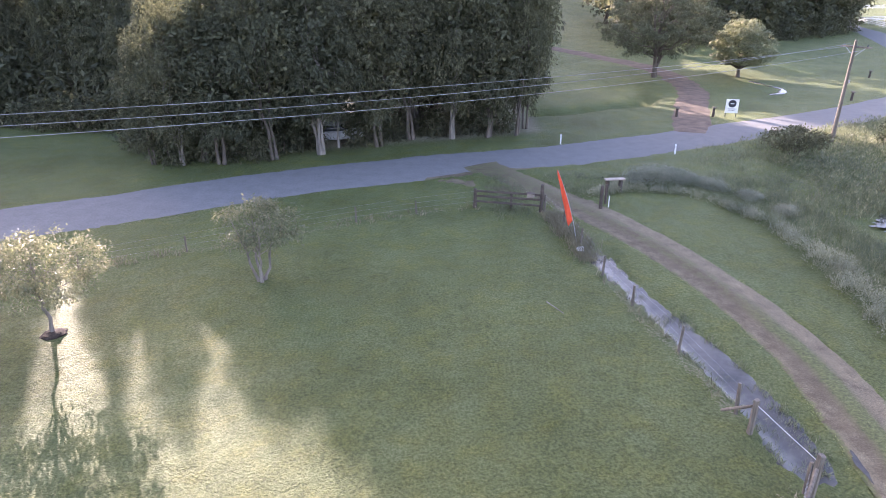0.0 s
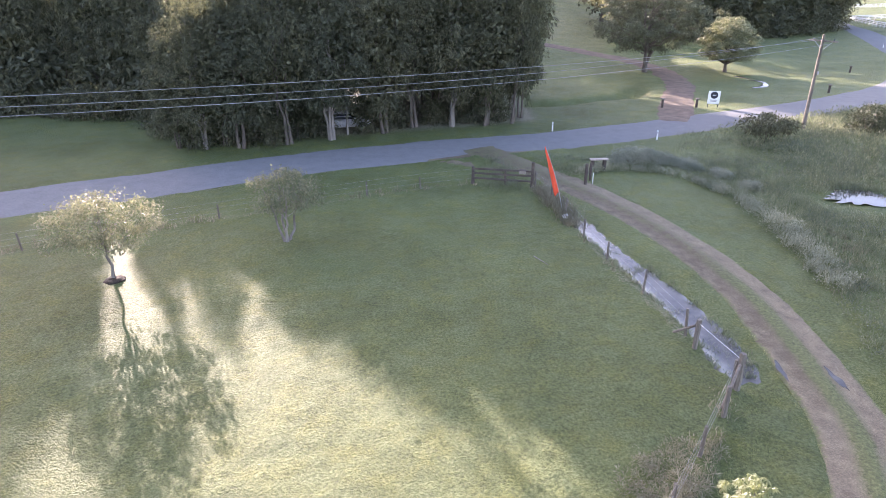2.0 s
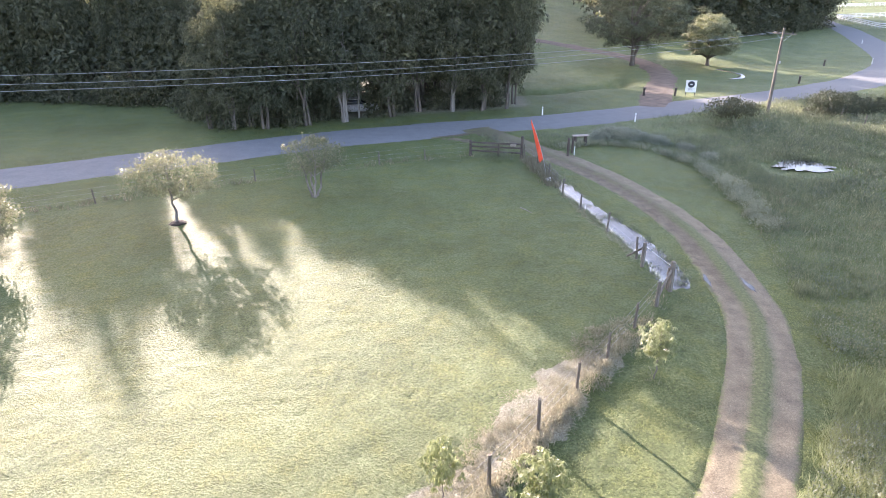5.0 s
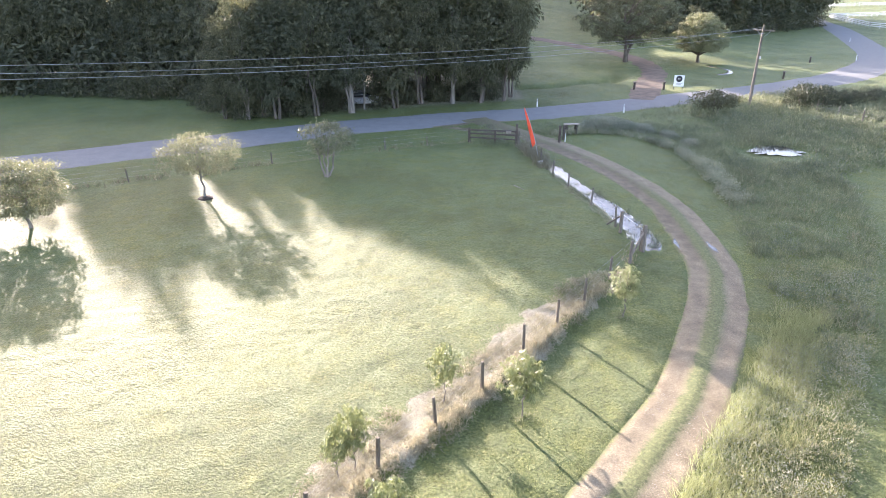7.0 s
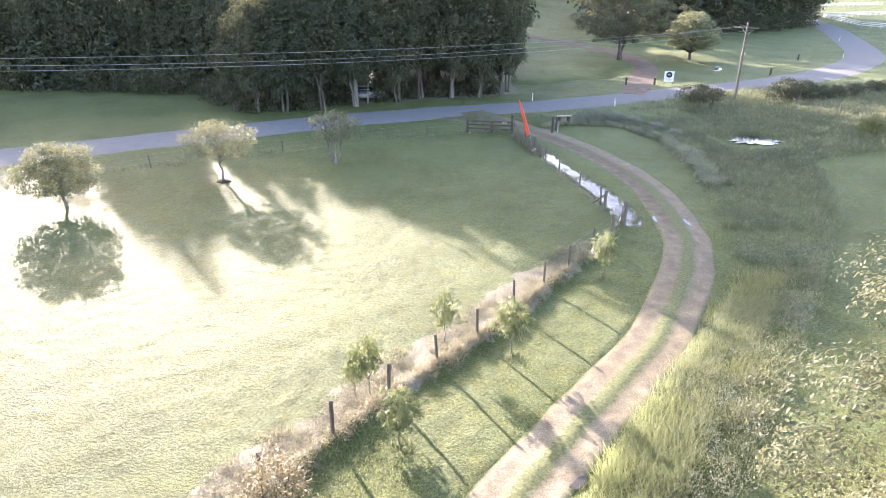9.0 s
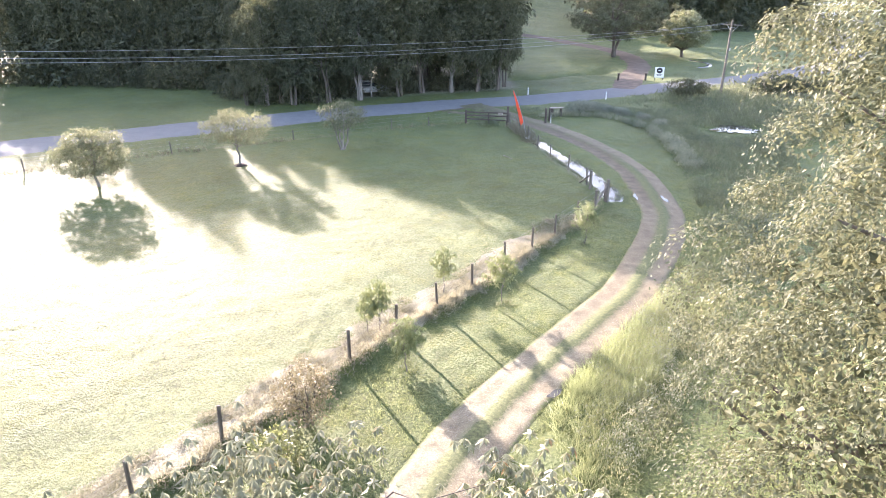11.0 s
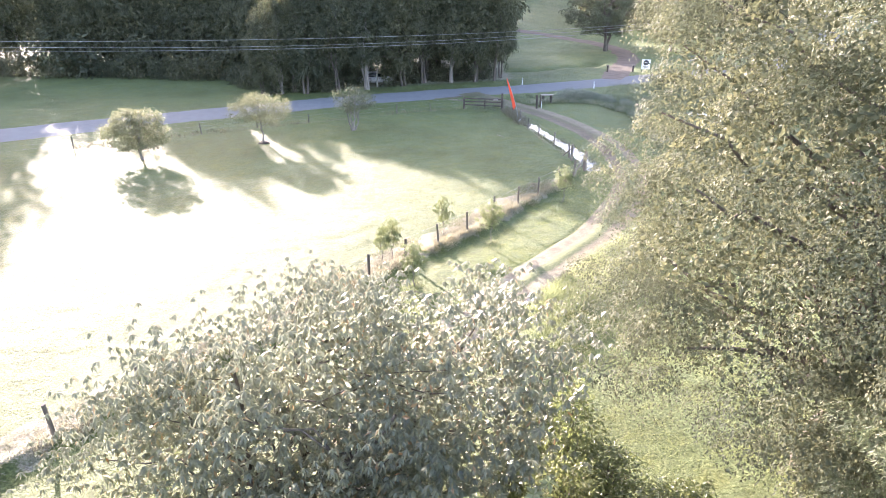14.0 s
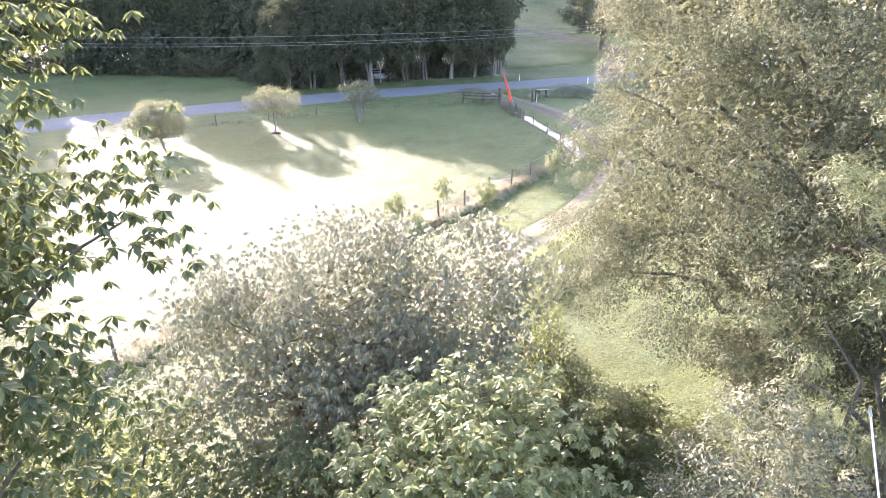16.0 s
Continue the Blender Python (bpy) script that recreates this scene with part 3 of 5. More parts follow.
strip("road", road_line, 2.95, M_ROAD, 0.03, 8, 0.12, "grey sealed country road without markings", 1)
dl = drive_line
width = np.interp(dl[:, 1], [-50, -8, -3, 1, 6, 14, 30, 35, 39, 43], [1.2, 1.15, 1.12, 1.14, 1.24, 1.24, 1.28, 1.6, 3.0, 6.0])
strip("driveway", dl, width, M_DRIVE, 0.012, 14, 0.06, "gravel driveway with two wheel tracks and a grassy crown", 2, False, 0.06)
strip("dirt_track", spline(TRACK, 1.2), 1.75, M_TRACK, 0.04, 6, 0.3, "brown dirt track up the hillside", 3)
wl = np.concatenate([[2 * ditch_line[0] - ditch_line[3]], ditch_line, [2 * ditch_line[-1] - ditch_line[-3]], [2 * ditch_line[-1] - ditch_line[-6]]])
strip("water", wl, 0.95, M_WATER, -0.1, 8, 0.04, "shallow ditch water that mirrors the pale sky", 4, True)
ang = np.linspace(0, 2 * np.pi, 40, endpoint=False)
rr = 1 + 0.5 * (vnoise(np.cos(ang) * 5 + 9, np.sin(ang) * 5, 1.0, 5) - 0.5) * 2
pc = np.stack([POND[0] + 2.1 * rr * np.cos(ang), POND[1] + 1.25 * rr * np.sin(ang), np.full(40, 0.02)], axis=1)
pond = grid_mesh("pond_water", np.concatenate([[[POND[0], POND[1], 0.02]], pc]), [[0, 1 + k, 1 + (k + 1) % 40] for k in range(40)], M_WATER)
tagged(pond, "small still pond among rough grass", "pond", kind="structure")
strip("creek_water", spline([(37.4, 72.4), (39.3, 73.4), (40.3, 75.0), (39.8, 77.4), (41, 80.5), (40.6, 84)], 0.6), 0.3, M_WATER, 0.06, 4, 0.15, "thin winding creek in the far paddock", 6, True)


# ---- grass ----
def blades(name, rng, p, h, w, lean, mat, label, bend=False):
    """Single grass blades as thin triangles, or bent ones of two pieces."""
    k = len(p)
    a = rng.uniform(0, 2 * np.pi, k)
    s = np.stack([np.cos(a), np.sin(a), np.zeros(k)], axis=1) * (w * rng.uniform(0.6, 1.3, k))[:, None]
    b = rng.uniform(0, 2 * np.pi, k)
    hh = h * rng.uniform(0.5, 1.3, k)
    out = np.stack([np.cos(b), np.sin(b), np.zeros(k)], axis=1) * (lean * hh * rng.uniform(0.2, 1.4, k))[:, None]
    tip = p + out + np.stack([np.zeros(k), np.zeros(k), hh], axis=1)
    if bend:
        mid = p + out * 0.3 + np.stack([np.zeros(k), np.zeros(k), hh * 0.62], axis=1)
        co = np.stack([p - s, p + s, mid + s * 0.6, tip, mid - s * 0.6], axis=1).reshape(-1, 3)
        i = np.arange(k)[:, None] * 5
        fa = np.concatenate([i + [0, 1, 2], i + [0, 2, 4], i + [4, 2, 3]], axis=0)
    else:
        co = np.stack([p - s, p + s, tip], axis=1).reshape(-1, 3)
        fa = np.arange(3 * k).reshape(-1, 3)
    ob = grid_mesh(name, co, fa, mat)
    return tagged(ob, label, "grass", kind="stuff")


def scatter(rng, count, x0, x1, y0, y1, test):
    x, y = rng.uniform(x0, x1, count), rng.uniform(y0, y1, count)
    keep = test(x, y)
    return x[keep], y[keep]


def clear(x, y):
    return (near_line(x, y, ROAD)[0] > 3.05) & (near_line(x, y, DITCH)[0] > 0.8)


def off_drive(x, y):
    return near_line(x, y, DRIVE)[0] > 1.15


def tufts(name, seed, count, x0, x1, y0, y1, test, per, h, w, lean, r, mat, label, bend=True):
    rg = np.random.default_rng(seed)
    x, y = scatter(rg, count, x0, x1, y0, y1, test)
    size = 0.5 + vnoise(x, y, 0.35, seed) * 1.0
    x, y, size = np.repeat(x, per), np.repeat(y, per), np.repeat(size, per)
    x, y = x + rg.normal(0, r, len(x)), y + rg.normal(0, r, len(x))
    p = np.stack([x, y, ground_z(x, y) - 0.02], axis=1)
    return blades(name, rg, p, h * size, w, lean, mat, label, bend)


# ---- trees ----
def leaf_quads(rng, p, d, n, length, width, fold=0.15):
    """Points and quads of folded leaves at p, pointing along d, with faces towards n."""
    d = d / (np.linalg.norm(d, axis=1, keepdims=True) + 1e-9)
    s = np.cross(n, d)
    s /= np.linalg.norm(s, axis=1, keepdims=True) + 1e-9
    up = np.cross(d, s)
    k = len(p)
    L = (length * rng.uniform(0.7, 1.25, k))[:, None]
    W = (width * rng.uniform(0.8, 1.2, k))[:, None]
    mid = p + d * L * 0.45
    co = np.stack([p, mid + s * W * 0.5 + up * W * fold, p + d * L, mid - s * W * 0.5 + up * W * fold], axis=1).reshape(-1, 3)
    return co, np.arange(4 * k).reshape(-1, 4)


def crown_centres(rng, count, profile, z0, z1, rx, ry, hollow=0.45, lump=0.3, seed=0):
    """Clump centres inside a crown whose width follows a profile of (height fraction, width fraction)."""
    u = rng.uniform(0, 1, count)
    pu, pw = zip(*profile)
    w = np.interp(u, pu, pw)
    keep = rng.uniform(0, 1, count) < w ** 1.3 + 0.06
    u, w = u[keep], w[keep]
    a = rng.uniform(0, 2 * np.pi, len(u))
    r = np.maximum(rng.uniform(0, 1, len(u)) ** hollow, 0.1)
    w = w * (1 - lump / 2 + lump * vnoise(a * 1.1 + 7 * seed, u * 4 + seed, 1.0, seed))
    return np.stack([rx * w * r * np.cos(a), ry * w * r * np.sin(a), z0 + (z1 - z0) * u], axis=1)


def bend_line(rng, a, b, n=5, sway=0.12, sag=0.0):
    a, b = np.array(a, dtype=float), np.array(b, dtype=float)
    t = np.linspace(0, 1, n)[:, None]
    L = np.linalg.norm(b - a)
    w = rng.normal(0, sway * L * 0.4, (n, 3)) * np.sin(t * np.pi)
    w[:, 2] += (np.sin(t[:, 0] * np.pi)) * sag * L
    return a + (b - a) * t + w


def build_tree(name, seed, label, height, z0, rx, ry, clumps, per, leaf, bark, foliage, trunk_r,
               profile=((0, 0.35), (0.25, 0.9), (0.5, 1.0), (0.8, 0.7), (1, 0.15)), stems=1, spread=0.5, clump_r=0.5,
               droop=0.4, up=0.6, whorl=0, limbs=14, flat=0.6, hollow=0.45, lean=(0, 0), lump=0.35, fork=None, ball=False, core=0, split=True, inner=0.72, core_leaf=1.3):
    """A tree at the origin: a trunk with limbs, and a crown of single leaves set in clumps."""
    rng = np.random.default_rng(seed)
    tree = new(name)
    tagged(tree, label, "tree" if "shrub" not in name and "bush" not in name else "shrub")
    c = crown_centres(rng, clumps, profile, z0, height, rx, ry, hollow, lump, seed)
    c[:, 0] += lean[0] * c[:, 2] / height
    c[:, 1] += lean[1] * c[:, 2] / height
    pieces, twigs = [], []
    fork = z0 * 0.8 if fork is None else fork
    order = np.argsort(rng.uniform(0, 1, len(c)))[:limbs]
    for k in range(stems):
        a = 2 * np.pi * (k + rng.uniform(0, 0.5)) / stems
        foot = np.array([0.12 * trunk_r * 8 * math.cos(a) * (stems > 1), 0.12 * trunk_r * 8 * math.sin(a) * (stems > 1), -0.15])
        top = np.array([spread * rx * math.cos(a) * (stems > 1) + lean[0] * 0.8, spread * ry * math.sin(a) * (stems > 1) + lean[1] * 0.8, z0 + (height - z0) * 0.75])
        main = bend_line(rng, foot, top, 9, 0.06)
        r0 = trunk_r if stems == 1 else trunk_r * 0.7
        rad = r0 * np.linspace(1, 0.18, 9)
        rad[0] *= 1.35
        pieces.append(tube(main, rad, 8))
        for j in order[k::stems]:
            lo = 0.2 if z0 > 0.6 else 0.05
            f = np.clip((c[j, 2] - 0.25 * (height - z0)) / top[2] * rng.uniform(0.75, 1.0), max(lo, fork / top[2]), 0.95)
            i = f * 8
            s = main[int(i)] * (1 - i % 1) + main[min(8, int(i) + 1)] * (i % 1)
            rl = np.interp(f, [0, 1], [r0, r0 * 0.18]) * 0.5
            twigs.append(tube(bend_line(rng, s, c[j], 6, 0.12, 0.05), rl * np.linspace(1, 0.2, 6), 5))
    co, fa = join(pieces)
    trunk = grid_mesh("trunk", co, fa, bark, tree, smooth=True)
    for limb in (twigs if split else [join(twigs)]):
        grid_mesh("branch", limb[0], limb[1], bark, trunk, smooth=True)
    m = len(c)
    if whorl:
        pc = np.repeat(c + rng.normal(0, 0.08, c.shape), per * whorl, axis=0) + np.repeat(rng.normal(0, clump_r, (m * per, 3)) * [1, 1, flat], whorl, axis=0)
        a = np.tile(np.arange(whorl) * 2 * np.pi / whorl, m * per) + rng.uniform(0, 0.5, len(pc)) + np.repeat(rng.uniform(0, 6, m * per), whorl)
        tilt = np.repeat(rng.normal(0, 0.25, (m * per, 3)), whorl, axis=0)
        d = np.stack([np.cos(a), np.sin(a), rng.normal(-droop, 0.2, len(a))], axis=1) + tilt
        n = np.stack([np.cos(a) * droop, np.sin(a) * droop, np.ones(len(a))], axis=1) + rng.normal(0, 0.2, (len(a), 3))
    else:
        g = rng.normal(0, 1, (m * per, 3))
        if ball:
            g /= np.linalg.norm(g, axis=1, keepdims=True)
            g[:, 2] = np.where(g[:, 2] < -0.3, -g[:, 2], g[:, 2])
            g *= (rng.uniform(0.75, 1.1, m * per) * np.repeat(rng.uniform(0.6, 1.35, m), per))[:, None]
        pc = np.repeat(c, per, axis=0) + g * clump_r * np.array([1, 1, flat])
        d = rng.normal(0, 1, (len(pc), 3)) + np.array([0, 0, -droop * 1.6])
        out = pc - np.array([0, 0, (z0 + height) / 2])
        out /= np.linalg.norm(out, axis=1, keepdims=True) + 1e-9
        d += out * 0.7
        n = rng.normal(0, 1, (len(pc), 3)) * (1 - up) + np.array([0, 0, up])
        if ball:
            # leaves lie along the skin of their clump
            n = g / np.linalg.norm(g, axis=1, keepdims=True) * 1.5 + n * 0.55
            n /= np.linalg.norm(n, axis=1, keepdims=True)
            d -= n * (d * n).sum(axis=1, keepdims=True) * 0.75
    co, fa = leaf_quads(rng, pc, d, n, leaf[0], leaf[1])
    grid_mesh("crown", co, fa, foliage, tree)
    if core:
        q = crown_centres(rng, core, profile, z0 + 0.08 * (height - z0), z0 + 0.9 * (height - z0), rx * inner, ry * inner, 0.55, lump, seed)
        q[:, :2] += np.array(lean)[None, :] * q[:, 2:3] / height
        co, fa = leaf_quads(rng, q, rng.normal(0, 1, q.shape), rng.normal(0, 1, q.shape), leaf[0] * core_leaf, leaf[1] * core_leaf * 1.5)
        grid_mesh("inner_foliage", co, fa, foliage, tree)
    return tree


def put(tree, x, y, size=1.0, turn=0.0, wide=1.0, sink=0.0, group=""):
    m = Matrix.LocRotScale((x, y, gz(x, y) - sink), Euler((0, 0, turn)), (size * wide, size * wide, size))
    tree.matrix_basis = m
    if group:
        tagged(tree, group=group)
    return tree


def again(tree, x, y, size=1.0, turn=0.0, wide=1.0, sink=0.0):
    s = tree.scale.copy()
    tree.scale = (1, 1, 1)
    ob = copy_thing(tree, Matrix.LocRotScale((x, y, gz(x, y) - sink), Euler((0, 0, turn)), (size * wide, size * wide, size)))
    tree.scale = s
    return ob


FOREST_LABEL = "tall dark roadside tree with drooping fine foliage"
TALL = ((0, 0.35), (0.12, 0.75), (0.35, 1.0), (0.65, 0.85), (0.88, 0.5), (1, 0.12))
PLUME = dict(clump_r=0.6, flat=1.0, ball=True, core=3000, droop=0.9, limbs=16, up=0.3, split=False, core_leaf=1.5, inner=0.9)
FINE = dict(PLUME, core=3400, core_leaf=1.8, inner=0.88)
edge_trees = [
    build_tree("forest_tree", 11, FOREST_LABEL, 10, 1.3, 2.6, 2.6, 180, 98, (0.19, 0.062), M_PBARK, L_FOREST, 0.15, TALL, stems=3, spread=0.2, lean=(0.5, 0), **FINE),
    build_tree("forest_tree", 12, FOREST_LABEL, 10, 0.9, 2.3, 2.4, 180, 98, (0.19, 0.062), M_BARK, L_FOREST, 0.15, TALL, stems=2, spread=0.25, **FINE),
    build_tree("forest_tree", 13, FOREST_LABEL, 10, 1.8, 2.8, 2.6, 180, 98, (0.19, 0.062), M_BARK, L_FOREST, 0.16, TALL, stems=2, spread=0.15, lean=(-0.6, 0.2), **FINE),
]
forest = [
    build_tree("forest_tree", 11, FOREST_LABEL, 10, 1.3, 2.6, 2.6, 180, 46, (0.29, 0.095), M_PBARK, L_FOREST, 0.15, TALL, stems=3, spread=0.2, lean=(0.5, 0), **PLUME),
    build_tree("forest_tree", 12, FOREST_LABEL, 10, 0.9, 2.3, 2.4, 180, 46, (0.29, 0.095), M_BARK, L_FOREST, 0.15, TALL, stems=2, spread=0.25, **PLUME),
    build_tree("forest_tree", 13, FOREST_LABEL, 10, 1.8, 2.8, 2.6, 180, 46, (0.29, 0.095), M_BARK, L_FOREST, 0.16, TALL, stems=2, spread=0.15, lean=(-0.6, 0.2), **PLUME),
]
far_woods = [
    build_tree("woodland_tree", 14, "dark woodland tree on the hillside", 10, 1.0, 3.0, 3.0, 100, 13, (0.45, 0.3), M_BARK, L_FOREST, 0.2, TALL, clump_r=0.7, ball=True, droop=0.6, limbs=8, split=False, core=320, core_leaf=2.2),
    build_tree("woodland_tree", 15, "dark woodland tree on the hillside", 10, 0.8, 3.4, 3.2, 100, 13, (0.45, 0.3), M_BARK, L_FOREST, 0.2, clump_r=0.75, ball=True, droop=0.5, limbs=8, split=False, core=320, core_leaf=2.2),
]
rng = np.random.default_rng(5)
# x, y, height, kind, width factor
FOREST = [(-18.5, 43.0, 8.4, 0, 1.0), (-15.8, 43.2, 9.7, 1, 1.15), (-17.3, 44.2, 8.7, 2, 1.0), (-20.7, 43.3, 6.4, 1, 1.0), (-12.3, 44.4, 10.4, 2, 1.0), (-9.2, 46.0, 10.6, 0, 1.1), (-5.0, 48.4, 10.8, 1, 1.1), (-2.6, 50.6, 11.0, 2, 1.1),
          (0.8, 51.0, 11.2, 0, 1.0), (3.8, 51.4, 11.0, 1, 1.1), (6.2, 51.8, 11.0, 2, 0.8), (7.2, 54.2, 10.8, 1, 0.75),
          (-16.8, 47.0, 9.8, 2, 1.1), (-13.2, 48.6, 10.8, 0, 1.1), (-11.6, 51.2, 11.6, 1, 1.1), (-6.2, 53.0, 12.0, 2, 1.1), (-2.4, 55.0, 12.0, 0, 1.1), (1.6, 55.6, 12.2, 1, 1.1), (4.6, 56.0, 12.0, 2, 1.0), (6.8, 58.6, 11.6, 0, 0.8)]
first = [True] * 5
for x, y, h, k, w in FOREST:
    h, w = h * 1.33, w * 0.83
    if first[k]:
        put(edge_trees[k], x, y, h / 10, rng.uniform(0, 6), w, group="forest beside the road")
        first[k] = False
    else:
        again(edge_trees[k], x, y, h / 10, rng.uniform(0, 6), w)
BACK = [(x + rng.uniform(-1.2, 1.2), y + rng.uniform(-1.2, 1.2), h + rng.uniform(-0.8, 0.8)) for y, h in ((60, 16.0), (65, 16.8), (71, 17.2)) for x in range(-18, 7, 4)]
# the lower growth west of the forest, one pointed tree in it, and tall trees farther west
WEST = [(-62, 61, 24.6), (-65.5, 59, 24.6), (-69.5, 57, 23.9), (-74, 54, 22.6), (-59.6, 62, 17.6), (-55.2, 63, 13.0), (-53.3, 62, 13.6), (-51.8, 63.5, 13.8), (-50.2, 61.5, 13.6), (-48.4, 60.5, 13.8), (-47, 62.4, 15.2), (-46.6, 63.5, 16.5), (-45.2, 61.6, 17.3), (-44.2, 60.6, 16.0), (-43.4, 62.5, 16.4), (-42.2, 60.8, 15.8), (-40.2, 62, 11.2), (-36.8, 63.3, 14.9), (-35.4, 61.5, 14.3), (-33.6, 62.5, 14.8), (-32.2, 60.6, 14.1), (-29.8, 59.5, 14.6), (-26.4, 57, 13.0), (-23, 52.5, 12.0), (-20.6, 48.4, 11.3)]
BACK += [(rng.uniform(-95, 4), rng.uniform(70, 150), rng.uniform(7.5, 11)) for _ in range(45)]
for tree, (x, y, h) in zip(forest, WEST):
    put(tree, x, y, h / 10, rng.uniform(0, 6), 0.8, group="forest beside the road")
for x, y, h in WEST[3:]:
    again(forest[int(rng.integers(0, 3))], x, y, h / 10, rng.uniform(0, 6), 0.8)
for x, y, h in ((-40.5, 61.0, 14.4), (-37.3, 61.0, 15.2)):
    again(forest[1], x, y, h / 10, x, 0.3)
for x, y, h, w in ((-46.2, 66, 18.0, 0.6), (-44.4, 66.5, 17.6, 0.6), (-22.5, 61, 20.5, 0.6), (-19.0, 63, 20.5, 0.6), (-15.0, 62, 20.5, 0.6), (-11, 64, 20, 0.6), (-25.4, 62.6, 20.0, 0.55), (-20.8, 62.2, 20.2, 0.7), (-17.0, 62.6, 20.2, 0.75), (-13.0, 62.4, 20.2, 0.75), (-8.6, 62.6, 20.2, 0.75), (-5.0, 63, 20.2, 0.75)):
    again(forest[0], x, y, h / 10, x, w)
for x, y, h in BACK:
    k = int(rng.integers(0, 2))
    if first[3 + k]:
        put(far_woods[k], x, y, h / 10, rng.uniform(0, 6), group="hillside woodland")
        first[3 + k] = False
    else:
        again(far_woods[k], x, y, h / 10, rng.uniform(0, 6))
for k in range(16):
    again(far_woods[k % 2], 36 + 5.5 * k + rng.uniform(-2, 2), 146 + 3.0 * k + rng.uniform(-4, 4), rng.uniform(1.2, 2.0), rng.uniform(0, 6), 1.3)
# tall woods on the slope north of the far paddock
# the first six stand hidden behind the forest, added to shade hill and marsh
for x, y, s in ((-8, 104, 2.2), (-3, 110, 1.1), (8, 113, 1.0), (4, 119, 1.5), (11, 124, 1.9), (-2, 125, 2.4), (33, 118, 1.5), (38, 124, 1.7), (43, 121, 1.5), (46, 129, 1.8), (51, 126, 1.6),
                (53, 135, 1.8), (57, 131, 1.5), (61, 137, 1.7), (64, 134, 1.6), (69, 141, 1.8), (74, 143, 1.6), (77, 148, 1.7), (84, 150, 1.6), (88, 155, 1.7), (95, 159, 1.6), (101, 166, 1.7)):
    again(far_woods[int(x) % 2], x, y, s, x, 1.05)
WOODS_EDGE = [(46, 121), (52, 128), (57, 129), (62, 133), (66, 136), (71, 139), (76, 143), (81, 146), (86, 150), (91, 154), (97, 160)]
for k in range(13):
    again(far_woods[k % 2], 24 + 8 * k, 175 + 5 * k + rng.uniform(-5, 5), rng.uniform(1.0, 1.4), rng.uniform(0, 6), 1.15)

thicket = build_tree("thicket_shrub", 16, "dense dark undergrowth shrub at the forest edge", 3.0, 0.05, 2.0, 1.8, 100, 13, (0.4, 0.17), M_BARK, L_FOREST, 0.06, ((0, 0.9), (0.3, 1.0), (0.7, 0.8), (1, 0.35)), stems=3, clump_r=0.4, limbs=10, split=False)
put(thicket, -21.5, 53.0, 0.9, group="undergrowth at the forest edge")
for k in range(1, 17):
    again(thicket, -21.5 - 2.7 * k + rng.uniform(-0.5, 0.5), 53.5 + 0.45 * k + rng.uniform(-0.6, 0.6), rng.uniform(0.7, 1.1), k)
for x, y in ((-20.4, 45.2), (-17.2, 45.6), (-14.0, 46.6), (-11.6, 48.6), (-17.6, 48.6), (-15, 50), (-20.5, 52), (-12.5, 52.6), (-7, 53.4), (-10.6, 48.4), (-6.2, 48.9), (-19.4, 43.6), (-16.4, 44.4), (-13.6, 44.6), (-12.2, 46.4), (-4.2, 51.0), (-23.4, 47.6), (-25.2, 50.5), (-1, 52.4), (2.4, 53), (5, 53.6)):
    again(thicket, x, y, 0.75, x)
for x, y, s in ((-38.8, 60.6, 2.0), (-33.6, 59.6, 1.8), (-42, 60.2, 1.9), (-48.5, 59.5, 2.0), (-53, 60, 2.0)):
    again(thicket, x, y, s, x)
for x, y in WOODS_EDGE:
    again(thicket, x, y, 1.5, x, 1.3)
for x, y, s in ((-22.0, 55.5, 2.2), (-24.5, 57.5, 2.4), (-20.0, 56.5, 2.6), (-27.0, 58.5, 2.2), (-18.5, 60.0, 2.6), (-23, 64, 3.0), (-27, 66, 3.0), (-31, 66, 3.0)):
    again(thicket, x, y, s, x)
big = build_tree("spreading_tree", 21, "large dark spreading tree on the hillside", 11.8, 2.9, 8.5, 7.0, 420, 80, (0.36, 0.1), M_BARK, L_OLIVE, 0.42,
                 ((0, 0.5), (0.2, 0.9), (0.5, 1.0), (0.8, 0.75), (1, 0.25)), stems=2, spread=0.35, clump_r=0.8, ball=True, droop=0.5, limbs=40, hollow=0.5, lump=0.5)
put(big, 28.5, 86)
rnd = build_tree("round_tree", 22, "rounded pale olive paddock tree", 7.2, 1.6, 4.1, 3.8, 300, 90, (0.24, 0.1), M_BARK, L_PALE, 0.28,
                 ((0, 0.75), (0.2, 1.0), (0.45, 1.0), (0.75, 0.85), (1, 0.45)), clump_r=0.6, ball=True, limbs=24, core=800, core_leaf=2.0)
put(rnd, 40.2, 87)

